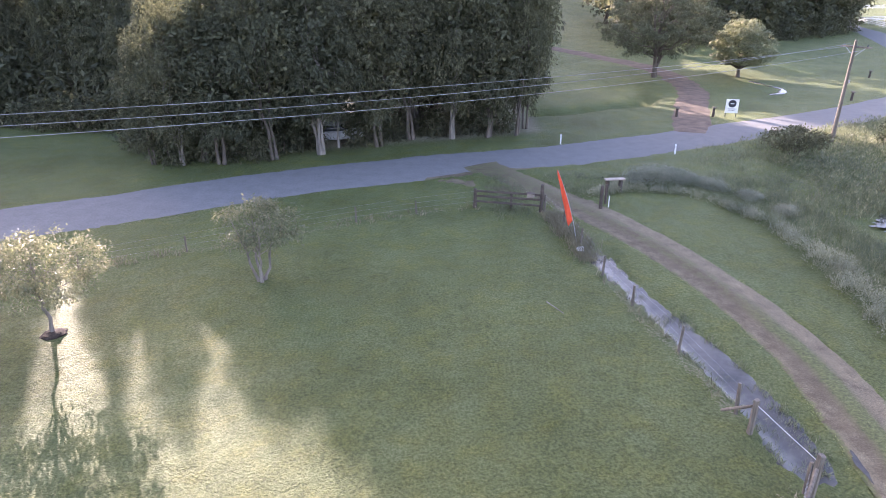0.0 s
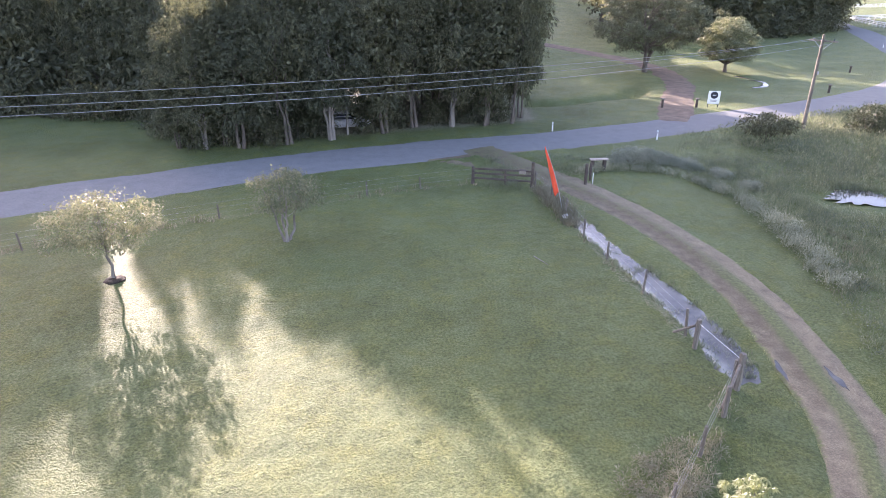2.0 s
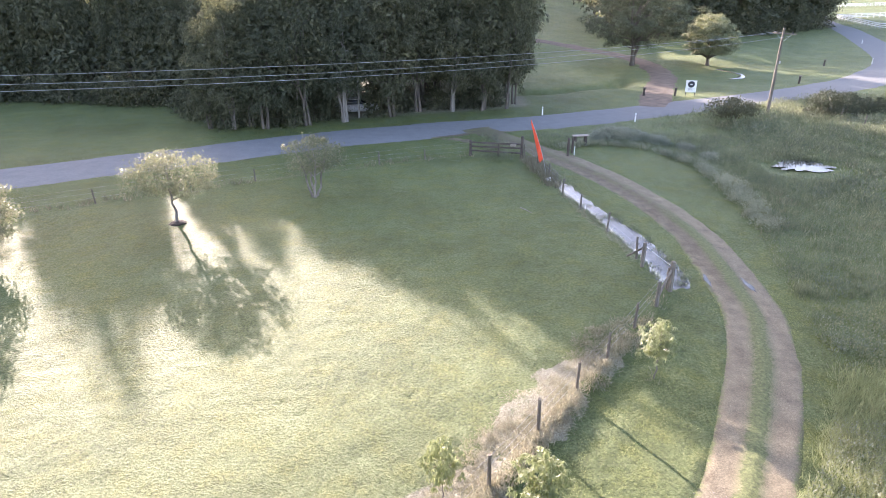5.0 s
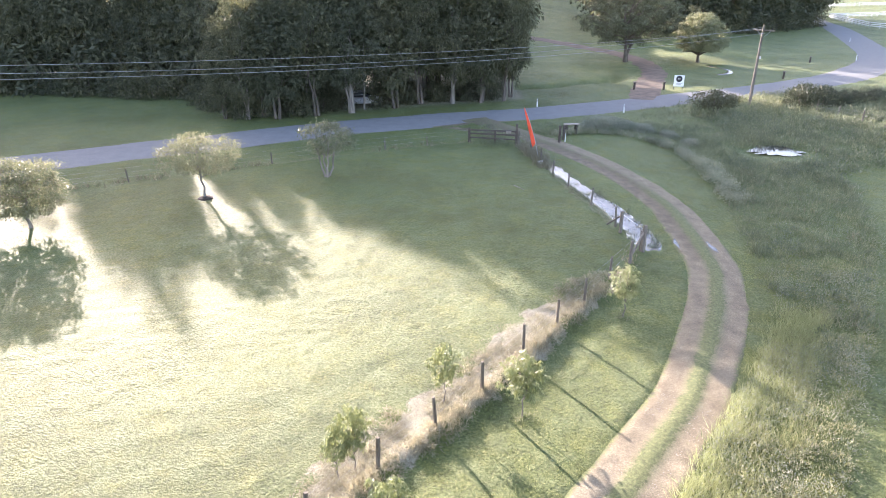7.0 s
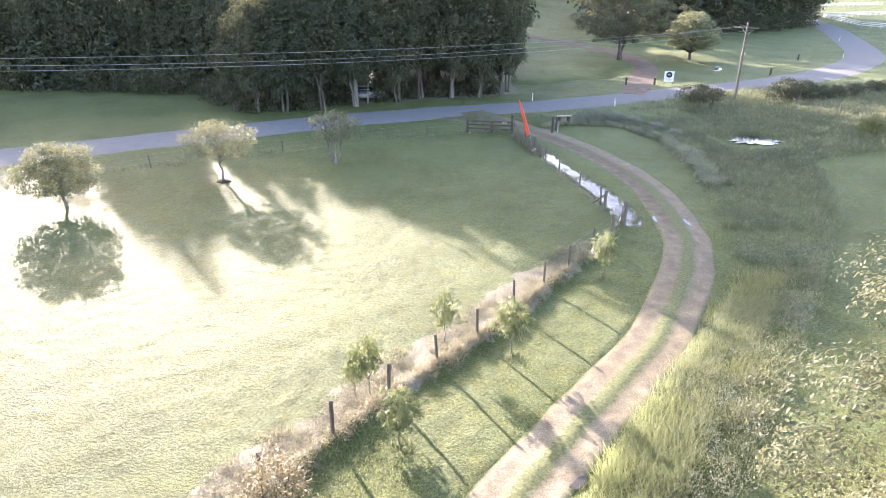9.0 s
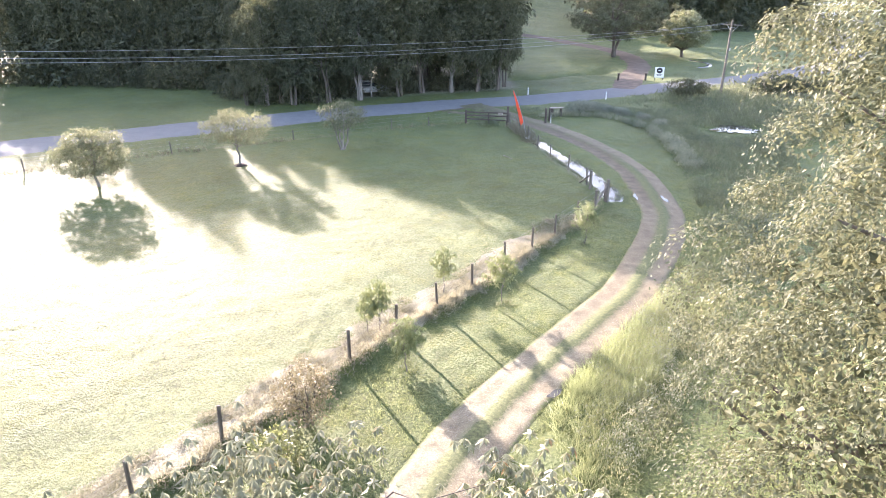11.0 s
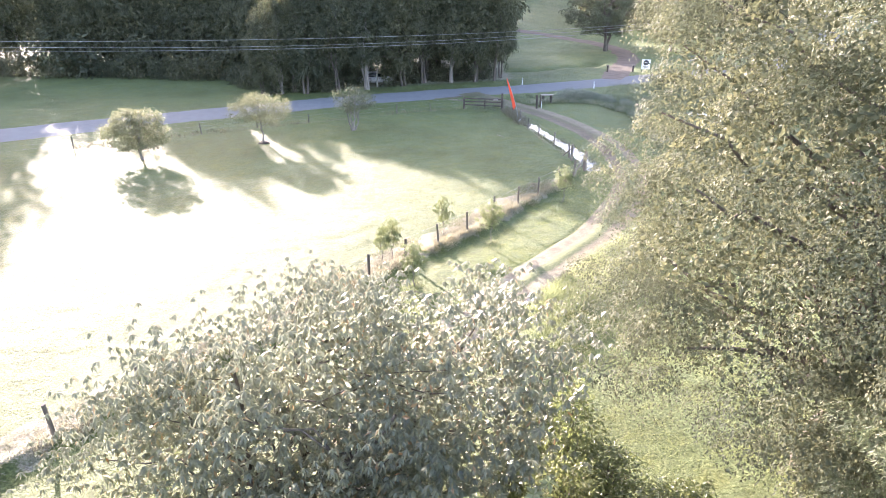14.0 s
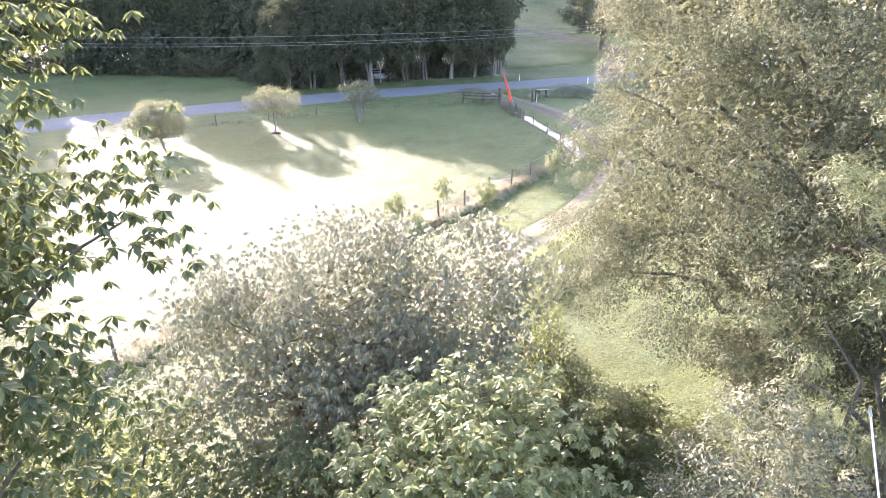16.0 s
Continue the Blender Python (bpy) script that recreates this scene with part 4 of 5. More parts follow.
def dead_tree(seed, x, y, height, reach):
    """A bare weathered snag: a bent stem with forking limbs."""
    rg = np.random.default_rng(seed)
    f = thing("dead_tree", x, y, gz(x, y), "bare pale dead tree standing among the forest", "dead tree", "dead trees in the forest")
    stem = bend_line(rg, (0, 0, -0.2), (0.3, -0.6, height), 9, 0.02)
    co, fa = tube(stem, 0.11 * np.linspace(1, 0.2, 9), 7)
    trunk = grid_mesh("trunk", co, fa, M_SNAG, f, smooth=True)
    for k in range(9):
        a = stem[4 + k % 5]
        out = np.array([rg.uniform(-1, 1), -rg.uniform(0.5, 1.1), rg.uniform(0.1, 0.8)]) * reach * rg.uniform(0.6, 1.1)
        limb = bend_line(rg, a, a + out, 6, 0.1)
        pieces = [tube(limb, 0.045 * np.linspace(1, 0.25, 6), 5)]
        for j in (3, 4):
            twig = bend_line(rg, limb[j], limb[j] + rg.normal(0, 0.35, 3) * reach * 0.5 + [0, 0, 0.25], 4, 0.2)
            pieces.append(tube(twig, 0.018 * np.linspace(1, 0.4, 4), 4))
        co, fa = join(pieces)
        grid_mesh("branch", co, fa, M_SNAG, trunk, smooth=True)


dead_tree(1, -8.2, 48.2, 6.6, 2.6)
dead_tree(2, -13.6, 46.6, 10.6, 2.4)

# young trees in the paddock
t1 = build_tree("paddock_tree", 31, "young spreading tree with glossy leaves and a mulched base", 3.8, 1.85, 2.6, 2.4, 210, 44, (0.13, 0.06), M_PBARK, L_YOUNG, 0.085,
                ((0, 0.5), (0.25, 0.95), (0.5, 1.0), (0.8, 0.7), (1, 0.3)), clump_r=0.2, droop=0.5, limbs=24, flat=0.5, hollow=0.55)
put(t1, -14.45, 19.9)
t2 = build_tree("paddock_tree", 32, "young pale multi-stemmed tree by the paddock fence", 3.5, 1.75, 2.0, 1.8, 110, 34, (0.17, 0.07), M_PBARK, L_YOUNG, 0.11,
                ((0, 0.4), (0.25, 0.9), (0.5, 1.0), (0.8, 0.75), (1, 0.3)), stems=4, spread=0.5, clump_r=0.2, droop=0.6, limbs=24)
put(t2, -7.9, 24.4)
t3 = build_tree("paddock_tree", 33, "leafy dome-shaped young tree in the paddock", 3.6, 1.0, 2.35, 2.2, 240, 60, (0.135, 0.065), M_PBARK, L_YOUNG, 0.1,
                ((0, 0.6), (0.2, 0.95), (0.45, 1.0), (0.8, 0.8), (1, 0.4)), clump_r=0.2, droop=0.5, limbs=26, flat=0.5)
put(t3, -22.0, 15.2)


def mulch_ring(x, y, r):
    rg = np.random.default_rng(int(abs(x * 10)))
    bm = bmesh.new()
    bmesh.ops.create_icosphere(bm, subdivisions=3, radius=1.0)
    for v in bm.verts:
        k = 1 + 0.25 * noise.noise(v.co * 2.3 + Vector((x, y, 0)))
        v.co = Vector((v.co.x * r * k, v.co.y * r * k, max(v.co.z, -0.3) * 0.2 * k))
    ob = part("mulch_heap", bm, M_MULCH)
    ob.location = (x, y, gz(x, y) - 0.04)
    tagged(ob, "dark heap of mulch round a young tree", "mulch")


mulch_ring(-14.45, 19.9, 0.45)

# ---- trees near the end of the flight ----
olive = build_tree("broad_olive_tree", 41, "tall dense tree with small olive-grey leaves", 14.6, 3.1, 6.9, 5.6, 700, 385, (0.076, 0.039), M_BARK, L_OLIVE, 0.34,
                   ((0, 0.72), (0.12, 1.04), (0.3, 1.15), (0.45, 1.14), (0.57, 1.05), (0.72, 0.86), (0.85, 0.66), (1, 0.3)), clump_r=0.68, flat=0.85, ball=True, droop=0.6, limbs=46, hollow=0.33, up=0.3, lump=0.32, core=30000, core_leaf=2.2, inner=0.84, lean=(1.6, 0))
put(olive, 9.4, -15.6)
understorey = build_tree("olive_shrub", 59, "dense olive-leaved shrub under the tall tree", 4.2, 0.3, 2.3, 2.0, 230, 120, (0.12, 0.05), M_BARK, L_OLIVE, 0.1, stems=3, clump_r=0.45, ball=True, limbs=20)
put(understorey, 9.3, -17.2)
centre = build_tree("glossy_tree", 42, "low spreading tree with drooping glossy leaves and russet tips", 6.4, 1.4, 5.1, 4.0, 230, 54, (0.152, 0.05), M_BARK, L_GLOSSY, 0.2,
                    ((0, 0.75), (0.3, 1.0), (0.55, 0.93), (0.8, 0.68), (1, 0.3)), stems=4, spread=0.5, clump_r=0.4, whorl=7, droop=1.05, limbs=60, hollow=0.36, flat=0.75, lean=(3.0, 0.2), lump=0.9, core=7000, core_leaf=1.2, inner=0.85)
put(centre, -4.2, -18.2)
west = build_tree("leafy_tree", 43, "tall open tree with large bright green leaves", 13.4, 5.4, 2.9, 2.7, 170, 52, (0.14, 0.06), M_BARK, L_MID, 0.22,
                  ((0, 0.2), (0.17, 0.5), (0.44, 0.98), (0.7, 0.9), (0.88, 0.85), (1, 0.3)), clump_r=0.36, whorl=7, droop=0.9, limbs=50, lump=0.6)
put(west, -5.9, -27.3)
low = build_tree("leafy_shrub", 44, "bushy shrub with broad bright green leaves", 5.5, 0.5, 2.7, 2.3, 420, 6, (0.17, 0.085), M_BARK, L_BRIGHT, 0.12,
                 ((0, 0.5), (0.25, 0.95), (0.55, 1.0), (0.8, 0.8), (1, 0.4)), stems=4, clump_r=0.26, whorl=7, droop=0.6, limbs=40, core=900)
put(low, 0.2, -23.3)
grey = build_tree("grey_tree", 45, "fine-leaved grey-green tree on the lawn", 5.7, 0.6, 2.0, 1.9, 300, 130, (0.09, 0.035), M_BARK, L_GREY, 0.14, TALL, clump_r=0.36, ball=True, droop=0.5, limbs=40)
put(grey, 5.3, -23.9)
conifer = build_tree("needle_tree", 46, "tall soft-needled tree with feathery green sprays", 12.6, 1.5, 3.3, 3.2, 330, 210, (0.13, 0.014), M_BARK, L_NEEDLE, 0.2, TALL, clump_r=0.4, ball=True, droop=0.5, limbs=60, up=0.3, core=2500, core_leaf=0.9)
put(conifer, 8.9, -22.6)
shade_tree = build_tree("dark_tree", 58, "dense dark tree at the lawn's edge", 9.5, 0.8, 3.4, 3.4, 330, 80, (0.14, 0.06), M_BARK, L_DARK, 0.2, clump_r=0.6, ball=True, limbs=40)
put(shade_tree, 11.2, -20.8)
glossy2 = build_tree("glossy_shrub", 47, "dense shrub with mid-green leaves", 5.0, 0.3, 3.2, 2.2, 420, 7, (0.16, 0.065), M_BARK, L_MID, 0.1, stems=4, clump_r=0.25, whorl=8, droop=0.7, limbs=30, core=1500)
put(glossy2, -7.4, -23.0)
again(glossy2, -3.0, -22.6, 0.72, 2.1, 1.0)
small = build_tree("small_shrub", 48, "small grey-green garden shrub", 1.5, 0.1, 0.8, 0.8, 60, 40, (0.12, 0.05), M_BARK, L_GREY, 0.04, stems=4, clump_r=0.16, limbs=14)
put(small, 0.6, -17.0)
upright = build_tree("upright_shrub", 49, "dark upright shrub beside the lawn", 2.9, 0.2, 0.75, 0.75, 90, 42, (0.13, 0.055), M_BARK, L_MID, 0.06, TALL, clump_r=0.2, limbs=14, lump=0.7)
put(upright, 2.95, -15.9, group="dark shrubs by the lawn")
for x, y, size, turn, wide in ((3.7, -16.9, 0.62, 1.0, 1.5), (4.6, -18.3, 0.6, 2.2, 1.7), (2.6, -17.6, 0.7, 3.4, 1.6), (6.3, -19.3, 0.55, 4.1, 1.8)):
    again(upright, x, y, size, turn, wide)
garden = build_tree("garden_shrub", 60, "leafy green garden shrub at the lawn's edge", 2.0, 0.15, 0.8, 0.75, 90, 5, (0.15, 0.06), M_BARK, L_MID, 0.05, stems=4, clump_r=0.16, whorl=7, droop=0.5, limbs=20, lump=0.8)
put(garden, 2.2, -15.2, 0.95, group="leafy garden shrubs")
for x, y, size, turn, wide in ((5.4, -17.9, 0.8, 2.0, 1.0), (3.4, -18.8, 0.75, 3.0, 1.3), (1.4, -16.6, 0.8, 4.2, 1.0), (4.5, -19.6, 0.7, 0.6, 1.2)):
    again(garden, x, y, size, turn, wide)

# saplings along the low fence
SAPLING = "slender planted sapling with a tuft of drooping leaves"
sap = build_tree("sapling", 51, SAPLING, 2.15, 0.95, 0.66, 0.66, 76, 5, (0.15, 0.042), M_PBARK, L_SAPLING, 0.026, clump_r=0.09, whorl=6, droop=1.0, limbs=14, split=False)
put(sap, 2.1, -0.15, group="saplings along the fence")
for x, y, s, a, w in ((6.75, 5.9, 1.0, 1.2, 1.0), (-0.25, 0.35, 0.95, 2.2, 0.8), (-2.6, -2.6, 0.95, 0.7, 0.8), (-3.0, -2.9, 0.8, 4.0, 0.8), (-1.5, -4.95, 0.92, 5.0, 1.0)):
    again(sap, x, y, s, a, w)
SAP_FEET = [(2.1, -0.15), (6.75, 5.9), (-1.5, -4.95)]
tufts("sapling_grass", 67, 4000, -3, 8, -6.5, 7.5, lambda x, y: np.min([np.hypot(x - a, y - b) for a, b in SAP_FEET], axis=0) < 0.3, 10, 0.2, 0.014, 0.8, 0.06, B_TALL, "darker uncut grass round a sapling", False)
bush = build_tree("russet_bush", 52, "rounded russet-leaved bush by the fence", 2.0, 0.35, 0.85, 0.85, 90, 36, (0.11, 0.045), M_BARK, L_RED, 0.05, stems=3, clump_r=0.16, limbs=14)
put(bush, -4.3, -7.6)
bush2 = build_tree("yellow_bush", 53, "low yellow-green bush by the fence", 1.1, 0.1, 0.7, 0.7, 50, 36, (0.12, 0.05), M_BARK, L_FRESH, 0.04, stems=3, clump_r=0.15, limbs=10)
put(bush2, -4.6, -9.3)

# shrubs in the marsh by the road
flat_tree = build_tree("flat_shrub", 54, "low flat-topped shrub beside the power pole", 2.2, 0.9, 2.2, 1.6, 120, 30, (0.22, 0.1), M_BARK, L_FOREST, 0.07, ((0, 0.5), (0.4, 1.0), (0.8, 0.9), (1, 0.5)), stems=3, clump_r=0.25, limbs=16, flat=0.4)
put(flat_tree, 25.6, 44.3)
hedge = build_tree("round_shrub", 55, "dense dark rounded shrub in the marsh", 2.6, 0.1, 1.9, 1.7, 140, 34, (0.2, 0.09), M_BARK, L_DARK, 0.06, ((0, 0.8), (0.3, 1.0), (0.7, 0.85), (1, 0.4)), stems=4, clump_r=0.25, limbs=14, split=False)
put(hedge, 35.6, 47.4, 0.95, group="dark shrubs in the marsh")
for x, y, s in ((37.8, 48.0, 0.85), (40.3, 48.8, 0.6), (42.4, 49.6, 0.55), (45.0, 50.8, 0.55), (47.8, 52, 0.6), (50.5, 53.6, 0.6), (53.5, 55.6, 0.65)):
    again(hedge, x, y, s, x)
sun_shrub = build_tree("marsh_shrub", 56, "yellow-green open shrub in the marsh", 1.9, 0.3, 1.2, 1.1, 60, 30, (0.2, 0.09), M_BARK, L_FRESH, 0.05, stems=3, clump_r=0.2, limbs=12, split=False)
put(sun_shrub, 35.0, 31.5)
grey_patch = build_tree("silver_shrub", 57, "low silvery spreading shrub by the gate", 1.1, 0.02, 1.7, 1.1, 130, 40, (0.14, 0.05), M_BARK, L_SILVER, 0.03, ((0, 0.9), (0.4, 1.0), (0.8, 0.7), (1, 0.4)), stems=4, clump_r=0.2, limbs=10, split=False)
put(grey_patch, 13.4, 38.6, group="silvery shrubs by the gate")
for x, y, s in ((15.2, 38.4, 0.8), (16.8, 37.2, 0.65), (18.2, 35.0, 0.55), (19.0, 32.5, 0.5)):
    again(grey_patch, x, y, s, x * 2)


# ---- grass on the ground ----
rng = np.random.default_rng(77)
tufts("lawn_grass", 80, 90000, -16, 14, -17, 12, lambda x, y: clear(x, y) & (near_line(x, y, DRIVE)[0] > 1.1) & (near_line(x, y, LAWN_EDGE)[1] * (x > 2) <= 0) & (near_line(x, y, FENCE_LOW)[1] > 0) & (near_line(x, y, FENCE_LOW)[0] > 0.6), 5, 0.045, 0.007, 0.8, 0.08, B_SHORT, "short clipped lawn blades beside the drive", False)
tufts("crown_grass", 68, 9000, -6, 14, -28, 13, lambda x, y: near_line(x, y, DRIVE)[0] < 0.3 * (0.5 + vnoise(x, y, 1.4, 16)), 5, 0.06, 0.011, 0.9, 0.05, B_SHORT, "grass growing between the wheel tracks", False)
tufts("verge_grass", 69, 14000, -8, 16, -28, 33, lambda x, y: np.abs(near_line(x, y, DRIVE)[0] - 1.18 - 0.2 * vnoise(x, y, 1.2, 17)) < 0.1, 5, 0.05, 0.014, 1.0, 0.05, B_SHORT, "ragged grass along the edge of the drive", False)
tufts("ditch_grass", 70, 3000, 6, 11.5, 11, 28, lambda x, y: (near_line(x, y, DITCH)[0] < 0.85) & (vnoise(x, y, 1.6, 18) + 0.25 * near_line(x, y, DITCH)[0] > 0.66), 9, 0.2, 0.014, 0.8, 0.09, B_TALL, "wet grass standing in the ditch", False)


def tall_test(x, y):
    return (near_line(x, y, LAWN_EDGE)[1] > 0) & (x > 3) & (near_line(x, y, EAST_EDGE)[1] > 0) & (near_line(x, y, ROAD)[1] < 0) & clear(x, y) & off_drive(x, y) & (((x - POND[0]) / 3.3) ** 2 + ((y - POND[1] + 1.1) / 2.5) ** 2 > 1)


def meadow_test(x, y):
    return tall_test(x, y) & (near_line(x, y, LAWN_EDGE)[0] < 1.0 + 1.6 * vnoise(x, y, 0.5, 88)) & (y < 6)


tufts("meadow_grass", 87, 12000, 3, 16, -12, 6, meadow_test, 16, 0.36, 0.01, 0.7, 0.14, B_LONG, "long yellow-green seeding grass beside the drive", False)
tufts("east_lawn_grass", 89, 20000, 5, 24, -16, 12, lambda x, y: near_line(x, y, EAST_EDGE)[1] < 0, 4, 0.05, 0.009, 0.8, 0.09, B_SHORT, "short clipped blades of the mown grass past the weeds", False)
tufts("tall_grass", 61, 12000, 3, 26, -12, 38, lambda x, y: tall_test(x, y) & ~meadow_test(x, y), 14, 0.28, 0.011, 0.7, 0.17, B_TALL, "long rough seeding grass", False)
tufts("marsh_grass", 62, 5000, 18, 62, 14, 56, tall_test, 12, 0.4, 0.02, 0.75, 0.26, B_TALL, "long rough marsh grass", False)

tufts("tussocks", 76, 900, 4, 26, -10, 38, lambda x, y: tall_test(x, y) & (vnoise(x, y, 0.4, 77) > 0.4), 50, 0.42, 0.011, 0.6, 0.2, B_TALL, "coarse tussocks standing above the rough grass")
tufts("brown_weeds", 78, 160, 6, 30, -6, 36, lambda x, y: tall_test(x, y) & (vnoise(x, y, 0.35, 79) > 0.55), 30, 0.5, 0.014, 0.7, 0.25, B_WEED, "patches of brown seeding weeds in the rough grass", False)


def weed_mounds(name, seed, count, x0, x1, y0, y1, test, per, r, h, leaf, mat, label, stand=1.0):
    """Low domes of small leaves, crowding into one another: the rough growth of the marsh."""
    rg = np.random.default_rng(seed)
    x, y = scatter(rg, count, x0, x1, y0, y1, test)
    k = len(x)
    big = rg.uniform(0.6, 1.3, k) * (0.6 + 0.8 * vnoise(x, y, 0.3, seed))
    g = rg.normal(0, 1, (k * per, 3))
    g /= np.linalg.norm(g, axis=1, keepdims=True)
    g[:, 2] = np.abs(g[:, 2])
    shell = rg.uniform(0.7, 1.12, k * per) * np.repeat(big, per)
    p = np.repeat(np.stack([x, y, ground_z(x, y) - 0.03], axis=1), per, axis=0) + g * shell[:, None] * np.array([r, r, h])
    d = g + rg.normal(0, 0.6, g.shape) + [0, 0, stand]
    n = g + rg.normal(0, 0.5, g.shape) + [0, 0, 1.0 - stand]
    co, fa = leaf_quads(rg, p, d, n, leaf[0], leaf[1])
    return tagged(grid_mesh(name, co, fa, mat), label, "weeds", kind="stuff")


def edge_test(x, y):
    return tall_test(x, y) & (near_line(x, y, LAWN_EDGE)[0] < 0.2 + 1.3 * vnoise(x, y, 0.45, 94)) & (vnoise(x, y, 0.7, 95) > np.clip((26 - y) / 16, 0, 0.8))


weed_mounds("marsh_weeds", 81, 2300, 3, 30, -10, 40, lambda x, y: tall_test(x, y) & ~meadow_test(x, y), 62, 0.5, 0.36, (0.15, 0.026), B_TALL, "matted green weeds of the rough marsh")
weed_mounds("marsh_weeds", 82, 1300, 3, 30, -10, 40, lambda x, y: tall_test(x, y) & ~meadow_test(x, y) & (vnoise(x, y, 0.3, 83) > 0.45), 62, 0.42, 0.48, (0.1, 0.045), L_WEED, "grey-green leafy weeds of the rough marsh")
weed_mounds("meadow_weeds", 91, 1500, 4, 22, -11, 10, lambda x, y: tall_test(x, y) & (near_line(x, y, LAWN_EDGE)[0] > 0.7), 70, 0.42, 0.44, (0.095, 0.022), L_PALE, "pale-green leafy weeds beside the drive")
weed_mounds("meadow_weeds", 93, 1100, 4, 22, -11, 10, lambda x, y: tall_test(x, y) & (near_line(x, y, LAWN_EDGE)[0] > 1.6), 60, 0.36, 0.46, (0.085, 0.024), L_SILVER, "grey-green flowering weeds beside the drive", 0.6)
weed_mounds("marsh_weeds", 84, 1500, 24, 64, 22, 58, tall_test, 44, 0.8, 0.6, (0.24, 0.07), B_TALL, "matted green weeds of the rough marsh")
weed_mounds("marsh_weeds", 85, 700, 24, 64, 22, 58, tall_test, 44, 0.8, 0.7, (0.2, 0.09), L_WEED, "grey-green leafy weeds of the rough marsh")
weed_mounds("silvery_weeds", 86, 3600, 9, 20, 12, 40, edge_test, 70, 0.4, 0.45, (0.11, 0.04), L_SILVER, "silvery weeds along the edge of the mown grass")


def seed_heads(seed, count, x0, x1, y0, y1):
    rg = np.random.default_rng(seed)
    x, y = scatter(rg, count, x0, x1, y0, y1, lambda x, y: tall_test(x, y) & (vnoise(x, y, 0.5, 71) > 0.42))
    z = ground_z(x, y) + rg.uniform(0.22, 0.5, len(x))
    co, fa = leaf_quads(rg, np.stack([x, y, z], axis=1), rg.normal(0, 1, (len(x), 3)) + [0, 0, 0.6], rg.normal(0, 1, (len(x), 3)) + [0, 0, 0.8], 0.055, 0.034)
    tagged(grid_mesh("weed_heads", co, fa, L_SILVER), "pale seed heads of weeds in the rough grass", "weeds", kind="stuff")


seed_heads(72, 40000, 3, 20, -10, 10)
seed_heads(74, 12000, 7, 16, -8, 5)
seed_heads(73, 9000, 8, 24, 12, 36)


def straw_test(x, y):
    d, s = near_line(x, y, FENCE_LOW)
    return (d < np.where(s > 0, 0.45, 0.75 + 1.0 * vnoise(x, y, 1.5, 46))) & (y < 9.5) & (vnoise(x, y, 2.2, 47) > 0.28)


tufts("dry_straw", 63, 34000, -16, 8, -20, 9.5, straw_test, 7, 0.11, 0.009, 2.6, 0.12, B_STRAW, "flattened dry straw along the fence line")
weed_mounds("straw_heaps", 92, 10500, -16, 8, -20, 9.5, straw_test, 46, 0.24, 0.1, (0.17, 0.016), B_STRAW, "loose heaps of raked dry straw along the fence", -0.5)
tufts("fence_tussocks", 65, 9000, -16, 10, -20, 12, lambda x, y: (near_line(x, y, FENCE_LOW)[0] < 0.34) & (vnoise(x, y, 0.8, 21) > 0.3), 10, 0.17, 0.012, 1.2, 0.12, B_STRAW, "dry grass tussocks under the fence wires")
tufts("straw_edge", 75, 21000, -16, 9, -20, 9.5, lambda x, y: (near_line(x, y, FENCE_LOW)[0] < 0.1 + 0.4 * vnoise(x, y, 1.3, 22)) & (near_line(x, y, FENCE_LOW)[1] > 0), 9, 0.16, 0.009, 1.4, 0.09, B_STRAW, "shaggy dry grass on the edge of the bank")
tufts("dry_tangle", 66, 420, 5.6, 7.4, 26.5, 32.5, lambda x, y: near_line(x, y, FENCE_SIDE)[0] < 0.55, 8, 0.5, 0.014, 1.1, 0.17, B_WEED, "tangle of tall dry weeds round the fence end")
tufts("fence_weeds", 64, 5000, -30, 10, 8, 36, lambda x, y: np.minimum(near_line(x, y, FENCE_SIDE)[0], near_line(x, y, FENCE_ROAD)[0]) < 0.42, 6, 0.3, 0.016, 1.2, 0.1, B_WEED, "dry weeds along the wire fence")


# ---- fences ----
def post_bm(r, h, sides=8, seed=0):
    rg = np.random.default_rng(seed)
    bm = bmesh.new()
    bmesh.ops.create_cone(bm, cap_ends=True, segments=sides, radius1=r * 1.08, radius2=r * 0.94, depth=h + 0.2, matrix=Matrix.Translation((0, 0, (h - 0.2) / 2)))
    for v in bm.verts:
        v.co.x += rg.normal(0, r * 0.07)
        v.co.y += rg.normal(0, r * 0.07)
        if v.co.z > h * 0.5:
            v.co.z += rg.normal(0, r * 0.12)
    bmesh.ops.bevel(bm, geom=[e for e in bm.edges if all(v.co.z > h * 0.5 for v in e.verts)], offset=r * 0.15, segments=1, affect="EDGES")
    return bm


def wire_fence(name, line, label, seed, h=1.05, r=0.055, wires=(0.35, 0.65, 0.95), skip=()):
    """Round timber posts at the points of the line with straight wires between them."""
    rg = np.random.default_rng(seed)
    f = thing(name, line[0][0], line[0][1], 0, label, "fence")
    base = Vector((line[0][0], line[0][1], 0))
    mesh = None
    tops = []
    for k, (x, y) in enumerate(line):
        tops.append((x - base.x, y - base.y, gz(x, y)))
        if k in skip:
            continue
        if mesh is None:
            ob = part("post", post_bm(r, h, 8, seed), M_POST, f)
            mesh = ob.data
        else:
            ob = new("post", mesh)
            ob.parent = f
        s = rg.uniform(0.9, 1.08)
        ob.matrix_basis = pose(*tops[-1], rg.normal(0, 2), rg.normal(0, 2), rg.uniform(0, 360)) @ Matrix.Diagonal((1, 1, s, 1))
    for z in wires:
        co, fa = tube([(x, y, g + z) for x, y, g in tops], [0.003] * len(tops), 4)
        grid_mesh("wire", co, fa, M_WIRE, f)
    return f



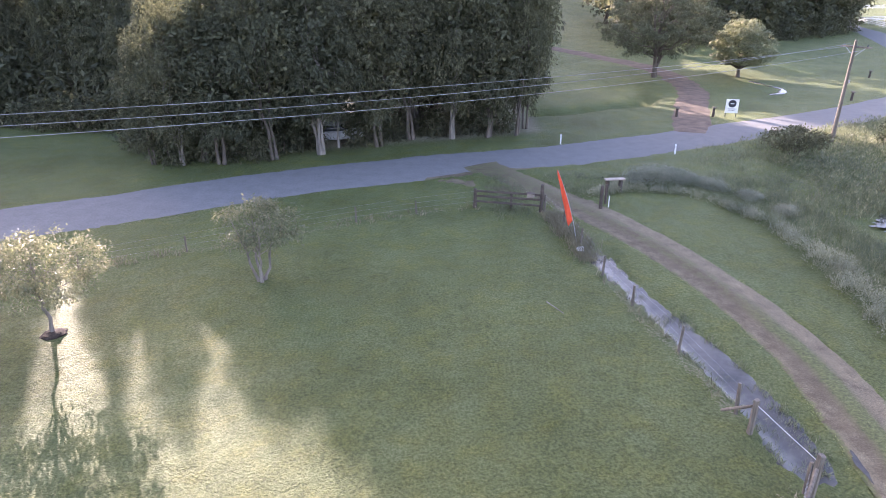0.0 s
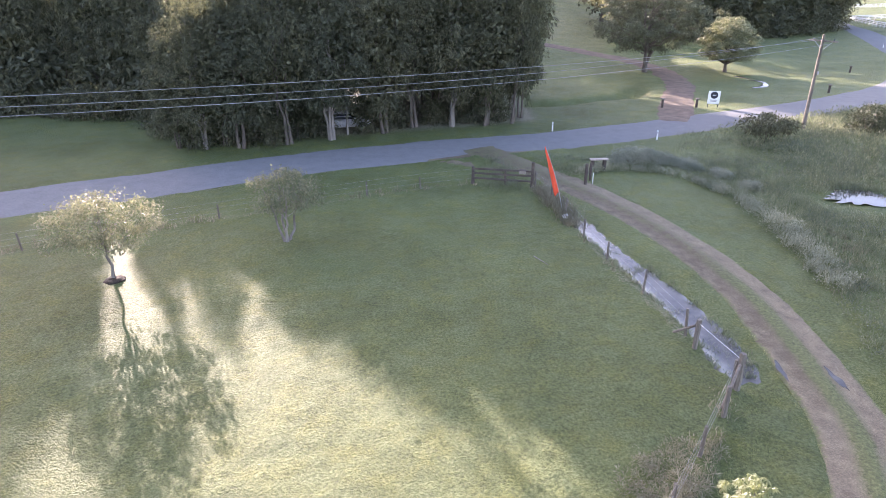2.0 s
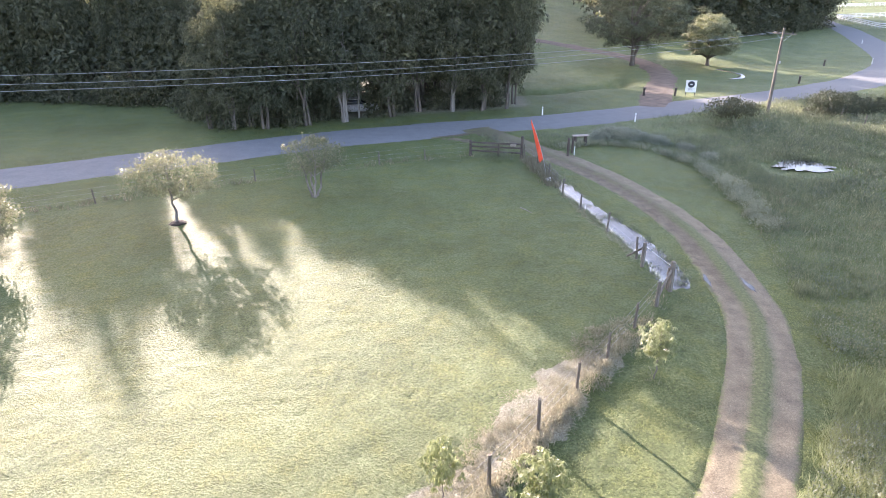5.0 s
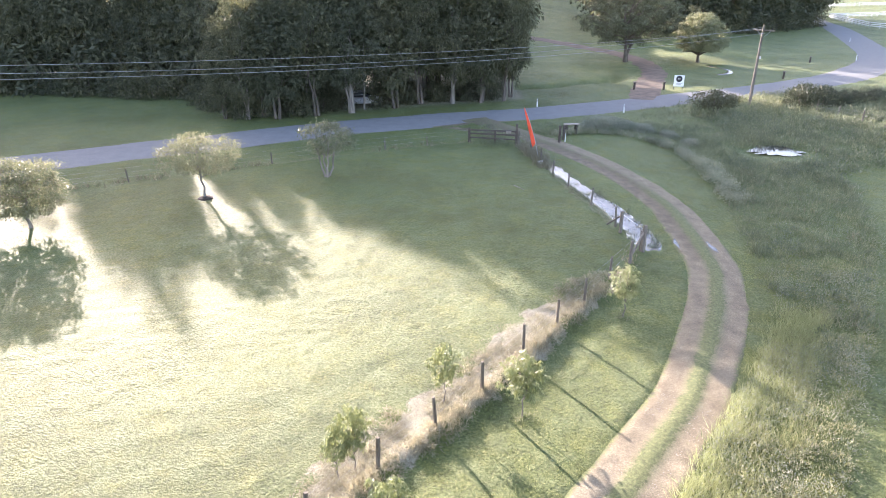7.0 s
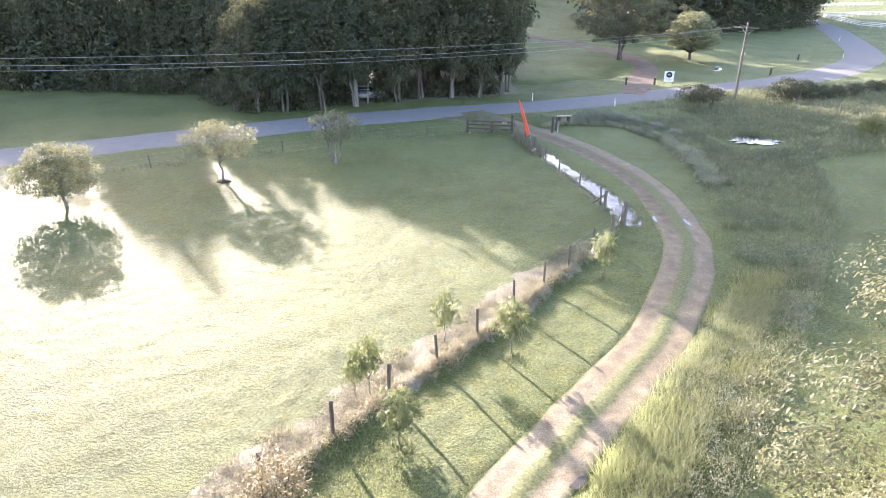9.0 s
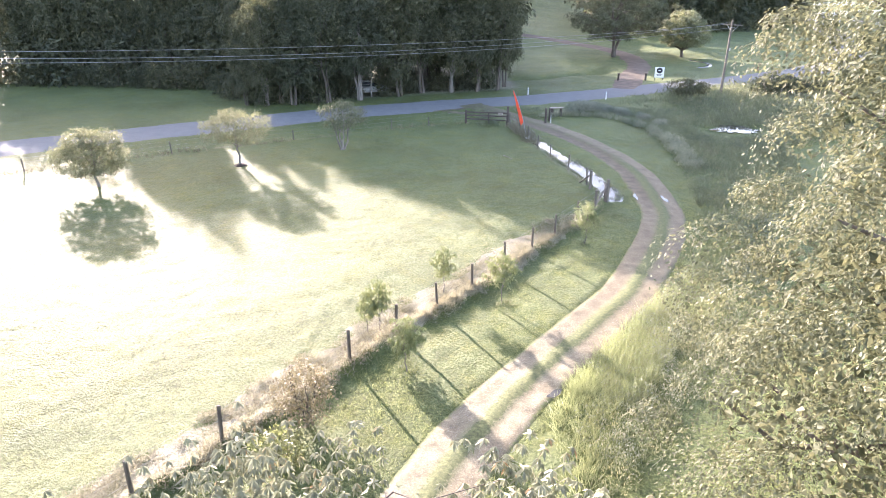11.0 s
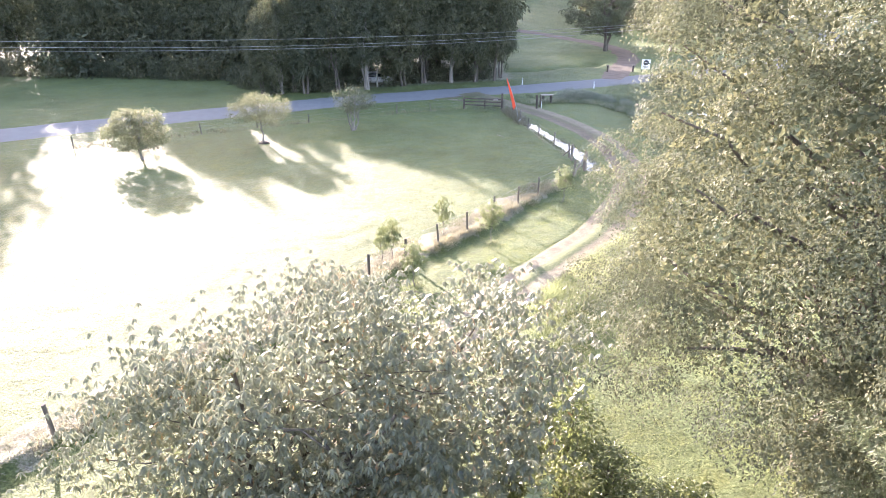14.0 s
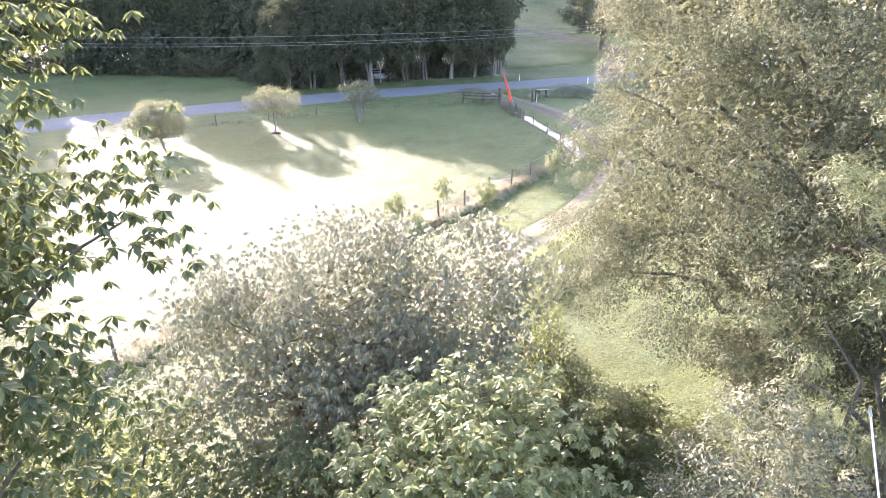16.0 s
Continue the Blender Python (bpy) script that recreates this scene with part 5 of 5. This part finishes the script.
def puddle(x, y, rx, ry, turn, seed):
    a = np.linspace(0, 2 * np.pi, 28, endpoint=False)
    r = 1 + 0.9 * (vnoise(np.cos(a) * 2 + seed * 5, np.sin(a) * 2, 1.0, seed) - 0.5)
    u, v = rx * r * np.cos(a), ry * r * np.sin(a)
    t = radians(turn)
    co = np.stack([x + u * math.cos(t) - v * math.sin(t), y + u * math.sin(t) + v * math.cos(t), np.full(28, gz(x, y) + 0.03)], axis=1)
    ob = grid_mesh("puddle", np.concatenate([[[x, y, gz(x, y) + 0.03]], co]), [[0, 1 + k, 1 + (k + 1) % 28] for k in range(28)], M_WATER)
    tagged(ob, "shallow puddle in a wheel track of the drive", "puddle", "puddles on the drive", "structure")


for k, (x, y, rx, ry, turn) in enumerate(((11.35, 13.2, 0.55, 0.1, 84), (12.95, 12.6, 0.6, 0.1, 92), (3.2, -6.3, 0.3, 0.16, 52))):
    puddle(x, y, rx, ry, turn, k + 1)

wire_fence("side_fence", FENCE_SIDE, "timber post and wire fence beside the wet ditch", 1)
wire_fence("paddock_fence", FENCE_LOW, "timber post and wire fence along the straw strip", 2)
wire_fence("marsh_fence", [(36.1, 45.5), (36.9, 43.2), (37.6, 40.7), (38.2, 38.5), (38.9, 36.2), (39.6, 33.9)], "old wire fence across the marsh", 4, 1.1, 0.06)
wire_fence("roadside_fence", FENCE_ROAD, "old wire fence along the roadside edge", 3, 0.85, 0.05)


def corner_assembly():
    """Stout strainer post with its diagonal stay and its partner."""
    f = thing("corner_post", 9.3, 12.0, gz(9.3, 12.0), "stout timber corner post with a diagonal stay", "fence post")
    part("post", post_bm(0.1, 1.3, 10, 7), M_POST, f)
    a = part("post", post_bm(0.085, 1.15, 10, 8), M_POST, f)
    a.location = (-0.45, 2.4, 0)
    co, fa = tube([(-0.95, -1.15, 0.1), (-0.1, -0.1, 0.95)], [0.055, 0.05], 7)
    grid_mesh("stay", co, fa, M_POST, f)
    co, fa = tube([(-0.9, 3.3, 0.1), (-0.48, 2.5, 0.85)], [0.05, 0.045], 7)
    grid_mesh("stay", co, fa, M_POST, f)
    b = part("post", post_bm(0.075, 1.1, 9, 9), M_POST, f)
    b.location = (-1.0, -1.4, 0)
    co, fa = tube([(-0.45, 2.4, 1.0), (-0.22, 1.2, 1.01), (0, 0, 1.05)], [0.006] * 3, 5)
    grid_mesh("cord", co, fa, M_WHITE, f, "thin white cord")


corner_assembly()


def timber_gate():
    ax, ay, bx, by = 1.85, 34.0, 5.55, 33.15
    L = math.hypot(bx - ax, by - ay)
    f = thing("timber_gate", ax, ay, 0, "closed dark three-rail timber gate between stout posts", "gate", turn=math.degrees(math.atan2(by - ay, bx - ax)))
    for x, h, r in ((0, 1.15, 0.1), (L, 1.6, 0.11), (L * 0.55, 1.0, 0.07)):
        ob = part("post", post_bm(r, h, 10, int(h * 10)), M_GATE, f)
        ob.location = (x, 0, 0)
    for z in (0.35, 0.66, 0.95):
        ob = part("rail", box_bm(L - 0.1, 0.05, 0.12, (L / 2, -0.09, z), 0.008), M_GATE, f)
        ob.rotation_euler[1] = radians(0.4 if z < 0.5 else -0.3)
    b = part("letterbox", box_bm(0.4, 0.26, 0.22, (L - 0.6, -0.3, 0.92), 0.03), M_PALE, f, "small pale brown letterbox")
    part("lid", box_bm(0.44, 0.3, 0.03, (L - 0.6, -0.3, 1.135), 0.01), M_GATE, b)
    return f


timber_gate()


def gateway_stub():
    """The end of the old fence across the drive: two posts and a pale plank on a stump."""
    f = thing("gateway_post", 9.05, 33.7, 0, "dark weathered gateway posts with vine", "fence post")
    for x, y, h, r in ((0, 0, 1.35, 0.1), (0.45, 0.75, 1.2, 0.08)):
        ob = part("post", post_bm(r, h, 9, int(h * 20)), M_GATE, f)
        ob.location = (x, y, 0)
    g = thing("marker_post", 9.55, 33.9, 0, "short white marker post", "post")
    part("post", box_bm(0.06, 0.04, 0.75, (0, 0, -0.05), 0.008), M_WHITE, g)
    b = thing("plank_bench", 10.55, 36.7, gz(10.55, 36.7), "rough pale plank on two stumps", "bench", turn=6)
    part("plank", box_bm(1.25, 0.4, 0.08, (0, 0, 0.8), 0.015), M_PALE, b)
    for x in (-0.45, 0.4):
        ob = part("stump", post_bm(0.13, 0.8, 9, int(x * 10 + 20)), M_GATE, b)
        ob.location = (x, 0, 0)


gateway_stub()


def feather_flag():
    f = thing("feather_flag", 6.66, 28.7, gz(6.66, 28.7), "tall orange feather flag on a thin pole", "flag")
    line = [(0.06, 0, -0.2), (-0.18, 0, 0.9), (-0.5, 0, 2.0), (-0.86, 0, 3.0), (-1.16, 0, 3.72)]
    way = spline(line, 0.15)
    co, fa = tube(way, np.linspace(0.02, 0.008, len(way)), 6)
    grid_mesh("pole", co, fa, M_METAL, f)
    n = 22
    t = np.linspace(0, 1, n)
    pz = 1.15 + 2.57 * t
    px = np.interp(pz, [0.9, 2.0, 3.0, 3.72], [-0.18, -0.5, -0.86, -1.16])
    w = np.interp(t, [0, 0.06, 0.5, 0.9, 1], [0.2, 0.24, 0.2, 0.11, 0.03])
    cols = 5
    co = []
    for k in range(n):
        for c in range(cols):
            u = c / (cols - 1)
            co.append((px[k] - w[k] * u, 0.05 * math.sin(u * 4 + t[k] * 9) * u, pz[k] - 0.28 * u * (1 - t[k])))
    fa = [(k * cols + c, k * cols + c + 1, (k + 1) * cols + c + 1, (k + 1) * cols + c) for k in range(n - 1) for c in range(cols - 1)]
    ob = grid_mesh("cloth", co, fa, M_FLAG, f, smooth=True)
    s = ob.modifiers.new("cloth", "SOLIDIFY")
    s.thickness = 0.004


feather_flag()


def sign_board():
    f = thing("sign_board", 27.7, 60.0, gz(27.7, 60.0), "white sign board with a dark round emblem on two posts", "sign", turn=-14)
    board = part("board", box_bm(1.15, 0.04, 1.3, (0, 0, 0.38), 0.01), M_WHITE, f)
    for x in (-0.48, 0.48):
        part("post", box_bm(0.07, 0.07, 1.5, (x, 0.06, -0.15), 0.008), M_DARK, f)
    bm = bmesh.new()
    bmesh.ops.create_cone(bm, cap_ends=True, segments=40, radius1=0.36, radius2=0.36, depth=0.012, matrix=Matrix.Translation((0, -0.028, 1.26)) @ pose(0, 0, 0, 90))
    part("emblem", bm, M_DARK, board, "dark round emblem")
    part("emblem_bar", box_bm(0.34, 0.008, 0.07, (0, -0.04, 1.225)), M_WHITE, board)
    for z, w in ((0.74, 0.7), (0.62, 0.55)):
        part("text_bar", box_bm(w, 0.008, 0.045, (0, -0.026, z)), M_DARK, board)


sign_board()


def guide_post(x, y, h=0.9):
    f = thing("guide_post", x, y, gz(x, y), "slim white roadside guide post", "guide post", "guide posts")
    body = part("post", box_bm(0.11, 0.035, h, (0, 0, -0.08), 0.008), M_WHITE, f)
    part("reflector", box_bm(0.05, 0.008, 0.1, (0, -0.022, h - 0.32)), M_DARK, body)
    return f


gp = guide_post(17.4, 45.6)
for x, y in ((9.4, 48.9), (66, 88), (83, 118)):
    copy_thing(gp, pose(x, y, gz(x, y)))


def bollard(x, y):
    f = thing("bollard", x, y, gz(x, y), "stout dark timber bollard with a capped top", "bollard", "bollards at the track")
    part("post", post_bm(0.13, 0.85, 10, 3), M_GATE, f)
    part("cap", box_bm(0.34, 0.34, 0.12, (0, 0, 0.84), 0.02), M_POST, f)
    return f


bo = bollard(22.4, 59.7)
for x, y in ((25.9, 59.7), (44.5, 68.5), (57.5, 86)):
    copy_thing(bo, pose(x, y, gz(x, y)))


def power_pole(x, y, h):
    f = thing("power_pole", x, y, gz(x, y), "tall weathered timber power pole with a crossarm", "power pole", "power poles", turn=29)
    bm = post_bm(0.15, h, 12, 12)
    for v in bm.verts:
        k = 1 - 0.3 * max(0, v.co.z) / h
        v.co.x, v.co.y = v.co.x * k, v.co.y * k
    part("pole", bm, M_POST, f)
    arm = part("crossarm", box_bm(0.12, 2.4, 0.12, (0.12, 0, h - 0.56), 0.015), M_POST, f)
    for k in (-0.87, 0.0, 0.87):
        bm = bmesh.new()
        bmesh.ops.create_cone(bm, cap_ends=True, segments=10, radius1=0.06, radius2=0.035, depth=0.16, matrix=Matrix.Translation((0.12, k, h - 0.37)))
        part("insulator", bm, M_DARK, arm)
    for k in (-1, 1):
        co, fa = tube([(0.14, 0.75 * k, h - 0.55), (0.14, 0.08 * k, h - 1.15)], [0.018, 0.018], 6)
        grid_mesh("brace", co, fa, M_METAL, arm)
    part("bracket", box_bm(0.06, 0.3, 0.25, (0.2, 0, h - 3.2), 0.01), M_METAL, f)
    return f


POLE_X, FAR_X = 31.4, -44.0
power_pole(POLE_X, 49.5, 7.85)
power_pole(FAR_X, 7.5, 9.3)


def power_line(y0, slope, z0, dz, sag):
    """A wire from pole to pole, its place given along x."""
    x = np.linspace(FAR_X, POLE_X, 60)
    co, fa = tube(np.stack([x, y0 + slope * x, z0 + dz * x + sag * x * x], axis=1), [0.014] * 60, 5)
    tagged(grid_mesh("power_line", co, fa, M_LINE), "thin overhead power line above the road", "power line", "power lines")


power_line(32.0, 0.56, 7.165, -0.012, 0.0007)
power_line(33.0, 0.54, 6.576, -0.0023, 0.0011)
power_line(31.0, 0.56, 6.481, -0.0089, 0.0010)


def parked_car(x, y, turn):
    """A pale sedan: a lofted body with a glazed cabin, lamps and four wheels."""
    f = thing("car", x, y, gz(x, y), "silver sedan parked under the roadside trees", "car", turn=turn)

    def loft(name, stations, mat, label=""):
        # each station: place along the car, half width, low and high edge
        ring = [(-1, 0.0), (-1, 0.55), (-0.9, 0.9), (-0.6, 1.0), (0.6, 1.0), (0.9, 0.9), (1, 0.55), (1, 0.0)]
        co = [(sx, w * u, lo + (hi - lo) * v) for sx, w, lo, hi in stations for u, v in ring]
        bm = bmesh.new()
        vs = [bm.verts.new(c) for c in co]
        for k in range(len(stations) - 1):
            for j in range(8):
                i = (j + 1) % 8
                bm.faces.new((vs[8 * k + j], vs[8 * k + i], vs[8 * k + 8 + i], vs[8 * k + 8 + j]))
        bm.faces.new(vs[:8])
        bm.faces.new(vs[-8:])
        bmesh.ops.recalc_face_normals(bm, faces=bm.faces[:])
        return part(name, bm, mat, f, label, True)
    body = loft("body", [(-2.2, 0.72, 0.35, 0.72), (-2.1, 0.82, 0.28, 0.9), (-1.4, 0.86, 0.24, 0.96), (0.4, 0.87, 0.24, 0.95), (1.3, 0.85, 0.24, 0.88), (2.0, 0.8, 0.28, 0.74), (2.15, 0.7, 0.36, 0.6)], M_METAL, "silver painted body")
    loft("windows", [(-1.65, 0.7, 0.9, 0.96), (-1.05, 0.68, 0.9, 1.36), (0.25, 0.68, 0.9, 1.38), (1.05, 0.72, 0.88, 0.95)], M_GLASS, "dark glazed cabin")
    loft("roof", [(-1.1, 0.6, 1.34, 1.38), (-0.8, 0.64, 1.35, 1.43), (0.1, 0.64, 1.36, 1.44), (0.32, 0.6, 1.35, 1.4)], M_METAL)
    for sx, sy in ((-1.35, -0.8), (-1.35, 0.8), (1.35, -0.8), (1.35, 0.8)):
        bm = bmesh.new()
        bmesh.ops.create_cone(bm, cap_ends=True, segments=24, radius1=0.31, radius2=0.31, depth=0.2, matrix=Matrix.Translation((sx, sy, 0.31)) @ pose(0, 0, 0, 90))
        bmesh.ops.bevel(bm, geom=bm.edges[:], offset=0.02, segments=1, affect="EDGES")
        wheel = part("wheel", bm, M_RUBBER, f)
        bm = bmesh.new()
        bmesh.ops.create_cone(bm, cap_ends=True, segments=20, radius1=0.19, radius2=0.16, depth=0.06, matrix=Matrix.Translation((sx, sy * 1.115, 0.31)) @ pose(0, 0, 0, 90 if sy < 0 else -90))
        part("rim", bm, M_METAL, wheel)
    for sy in (-0.58, 0.58):
        part("tail_light", box_bm(0.06, 0.28, 0.14, (-2.17, sy, 0.62), 0.01), M_TAIL, body)
        part("headlight", box_bm(0.08, 0.26, 0.13, (2.07, sy, 0.52), 0.01), M_GLASS, body)
    for sy in (-0.93, 0.93):
        part("side_mirror", box_bm(0.1, 0.16, 0.12, (0.75, sy, 0.92), 0.02), M_WHITE, body)


parked_car(-8.7, 50.6, 14)


def white_bag(x, y):
    bm = bmesh.new()
    bmesh.ops.create_icosphere(bm, subdivisions=2, radius=0.2)
    for v in bm.verts:
        v.co *= 1 + 0.5 * noise.noise(v.co * 9)
        v.co.z = max(v.co.z, -0.06) * 0.8 + 0.06
    ob = part("plastic_bag", bm, M_WHITE)
    ob.location = (x, y, gz(x, y))
    tagged(ob, "crumpled white plastic bag in the fence weeds", "bag")


white_bag(6.68, 27.75)


def fallen_stick(ax, ay, bx, by, r, label):
    rg = np.random.default_rng(int(abs(ax * 10)))
    z0 = gz(ax, ay)
    line = bend_line(rg, (0, 0, 0.05), (bx - ax, by - ay, gz(bx, by) - z0 + 0.05), 7, 0.015)
    co, fa = tube(line, r * np.linspace(1, 0.5, 7), 6)
    ob = grid_mesh("fallen_stick", co, fa, M_PBARK, smooth=True)
    ob.location = (ax, ay, z0)
    tagged(ob, label, "stick")


fallen_stick(4.2, 22.32, 4.73, 21.34, 0.025, "pale fallen stick on the mown grass")


def gravel_stones(seed, count):
    """Loose stones on the freshly gravelled lower end of the drive."""
    rg = np.random.default_rng(seed)
    x, y = scatter(rg, count, -5, 8, -16, 1, lambda x, y: (near_line(x, y, DRIVE)[0] < 1.15) & (near_line(x, y, DRIVE)[0] > 0.25) & (vnoise(x, y, 0.8, 48) > 0.35))
    k = len(x)
    corners = np.array([(1, 0, 0), (0, 1, 0), (-1, 0, 0), (0, -1, 0), (0, 0, 0.7), (0, 0, -0.6)])
    co = corners[None] * rg.uniform(0.5, 1.3, (k, 6, 1)) * rg.uniform(0.008, 0.02, (k, 1, 1))
    co = co + np.stack([x, y, base_z(x, y) + 0.016], axis=1)[:, None, :]
    tri = np.array([(0, 1, 4), (1, 2, 4), (2, 3, 4), (3, 0, 4), (1, 0, 5), (2, 1, 5), (3, 2, 5), (0, 3, 5)])
    fa = (np.arange(k)[:, None, None] * 6 + tri[None]).reshape(-1, 3)
    tagged(grid_mesh("gravel", co.reshape(-1, 3), fa, M_STONE), "loose pale gravel on the drive", "gravel", kind="stuff")


gravel_stones(90, 16000)


def leaning_pole():
    f = thing("white_pole", 7.5, -26.0, gz(7.5, -26.0), "thin white pole leaning beside the garden trees", "pole")
    co, fa = tube([(0.05, 0, -0.15), (-1.2, 0, 3.55), (-2.43, 0, 7.07)], [0.018, 0.015, 0.012], 8)
    grid_mesh("pole", co, fa, M_WHITE, f, smooth=True)
    co, fa = tube([(-2.4, 0, 7.0), (-2.45, 0, 7.12)], [0.02, 0.018], 8)
    grid_mesh("cap", co, fa, M_METAL, f)


leaning_pole()


def rail_fence(x0, y0, x1, y1):
    f = thing("rail_fence", x0, y0, gz(x0, y0), "white painted three-rail paddock fence", "fence", "white rail fences")
    n = max(2, int(math.hypot(x1 - x0, y1 - y0) / 2.6))
    pts = [(x0 + (x1 - x0) * k / n, y0 + (y1 - y0) * k / n) for k in range(n + 1)]
    z0 = gz(x0, y0)
    for px, py in pts:
        ob = part("post", box_bm(0.16, 0.16, 1.5, (0, 0, -0.1), 0.015), M_WHITE, f)
        ob.location = (px - x0, py - y0, gz(px, py) - z0)
    for (ax, ay), (bx, by) in zip(pts[:-1], pts[1:]):
        for z in (0.45, 0.85, 1.25):
            co, fa = tube([(ax - x0, ay - y0, gz(ax, ay) - z0 + z), (bx - x0, by - y0, gz(bx, by) - z0 + z)], [0.085, 0.085], 4)
            grid_mesh("rail", co, fa, M_WHITE, f)


rail_fence(118.6, 188.2, 146, 199)
rail_fence(118.6, 188.2, 109.6, 154)
rail_fence(109.6, 154, 113, 143)
rail_fence(150, 250, 185, 262)
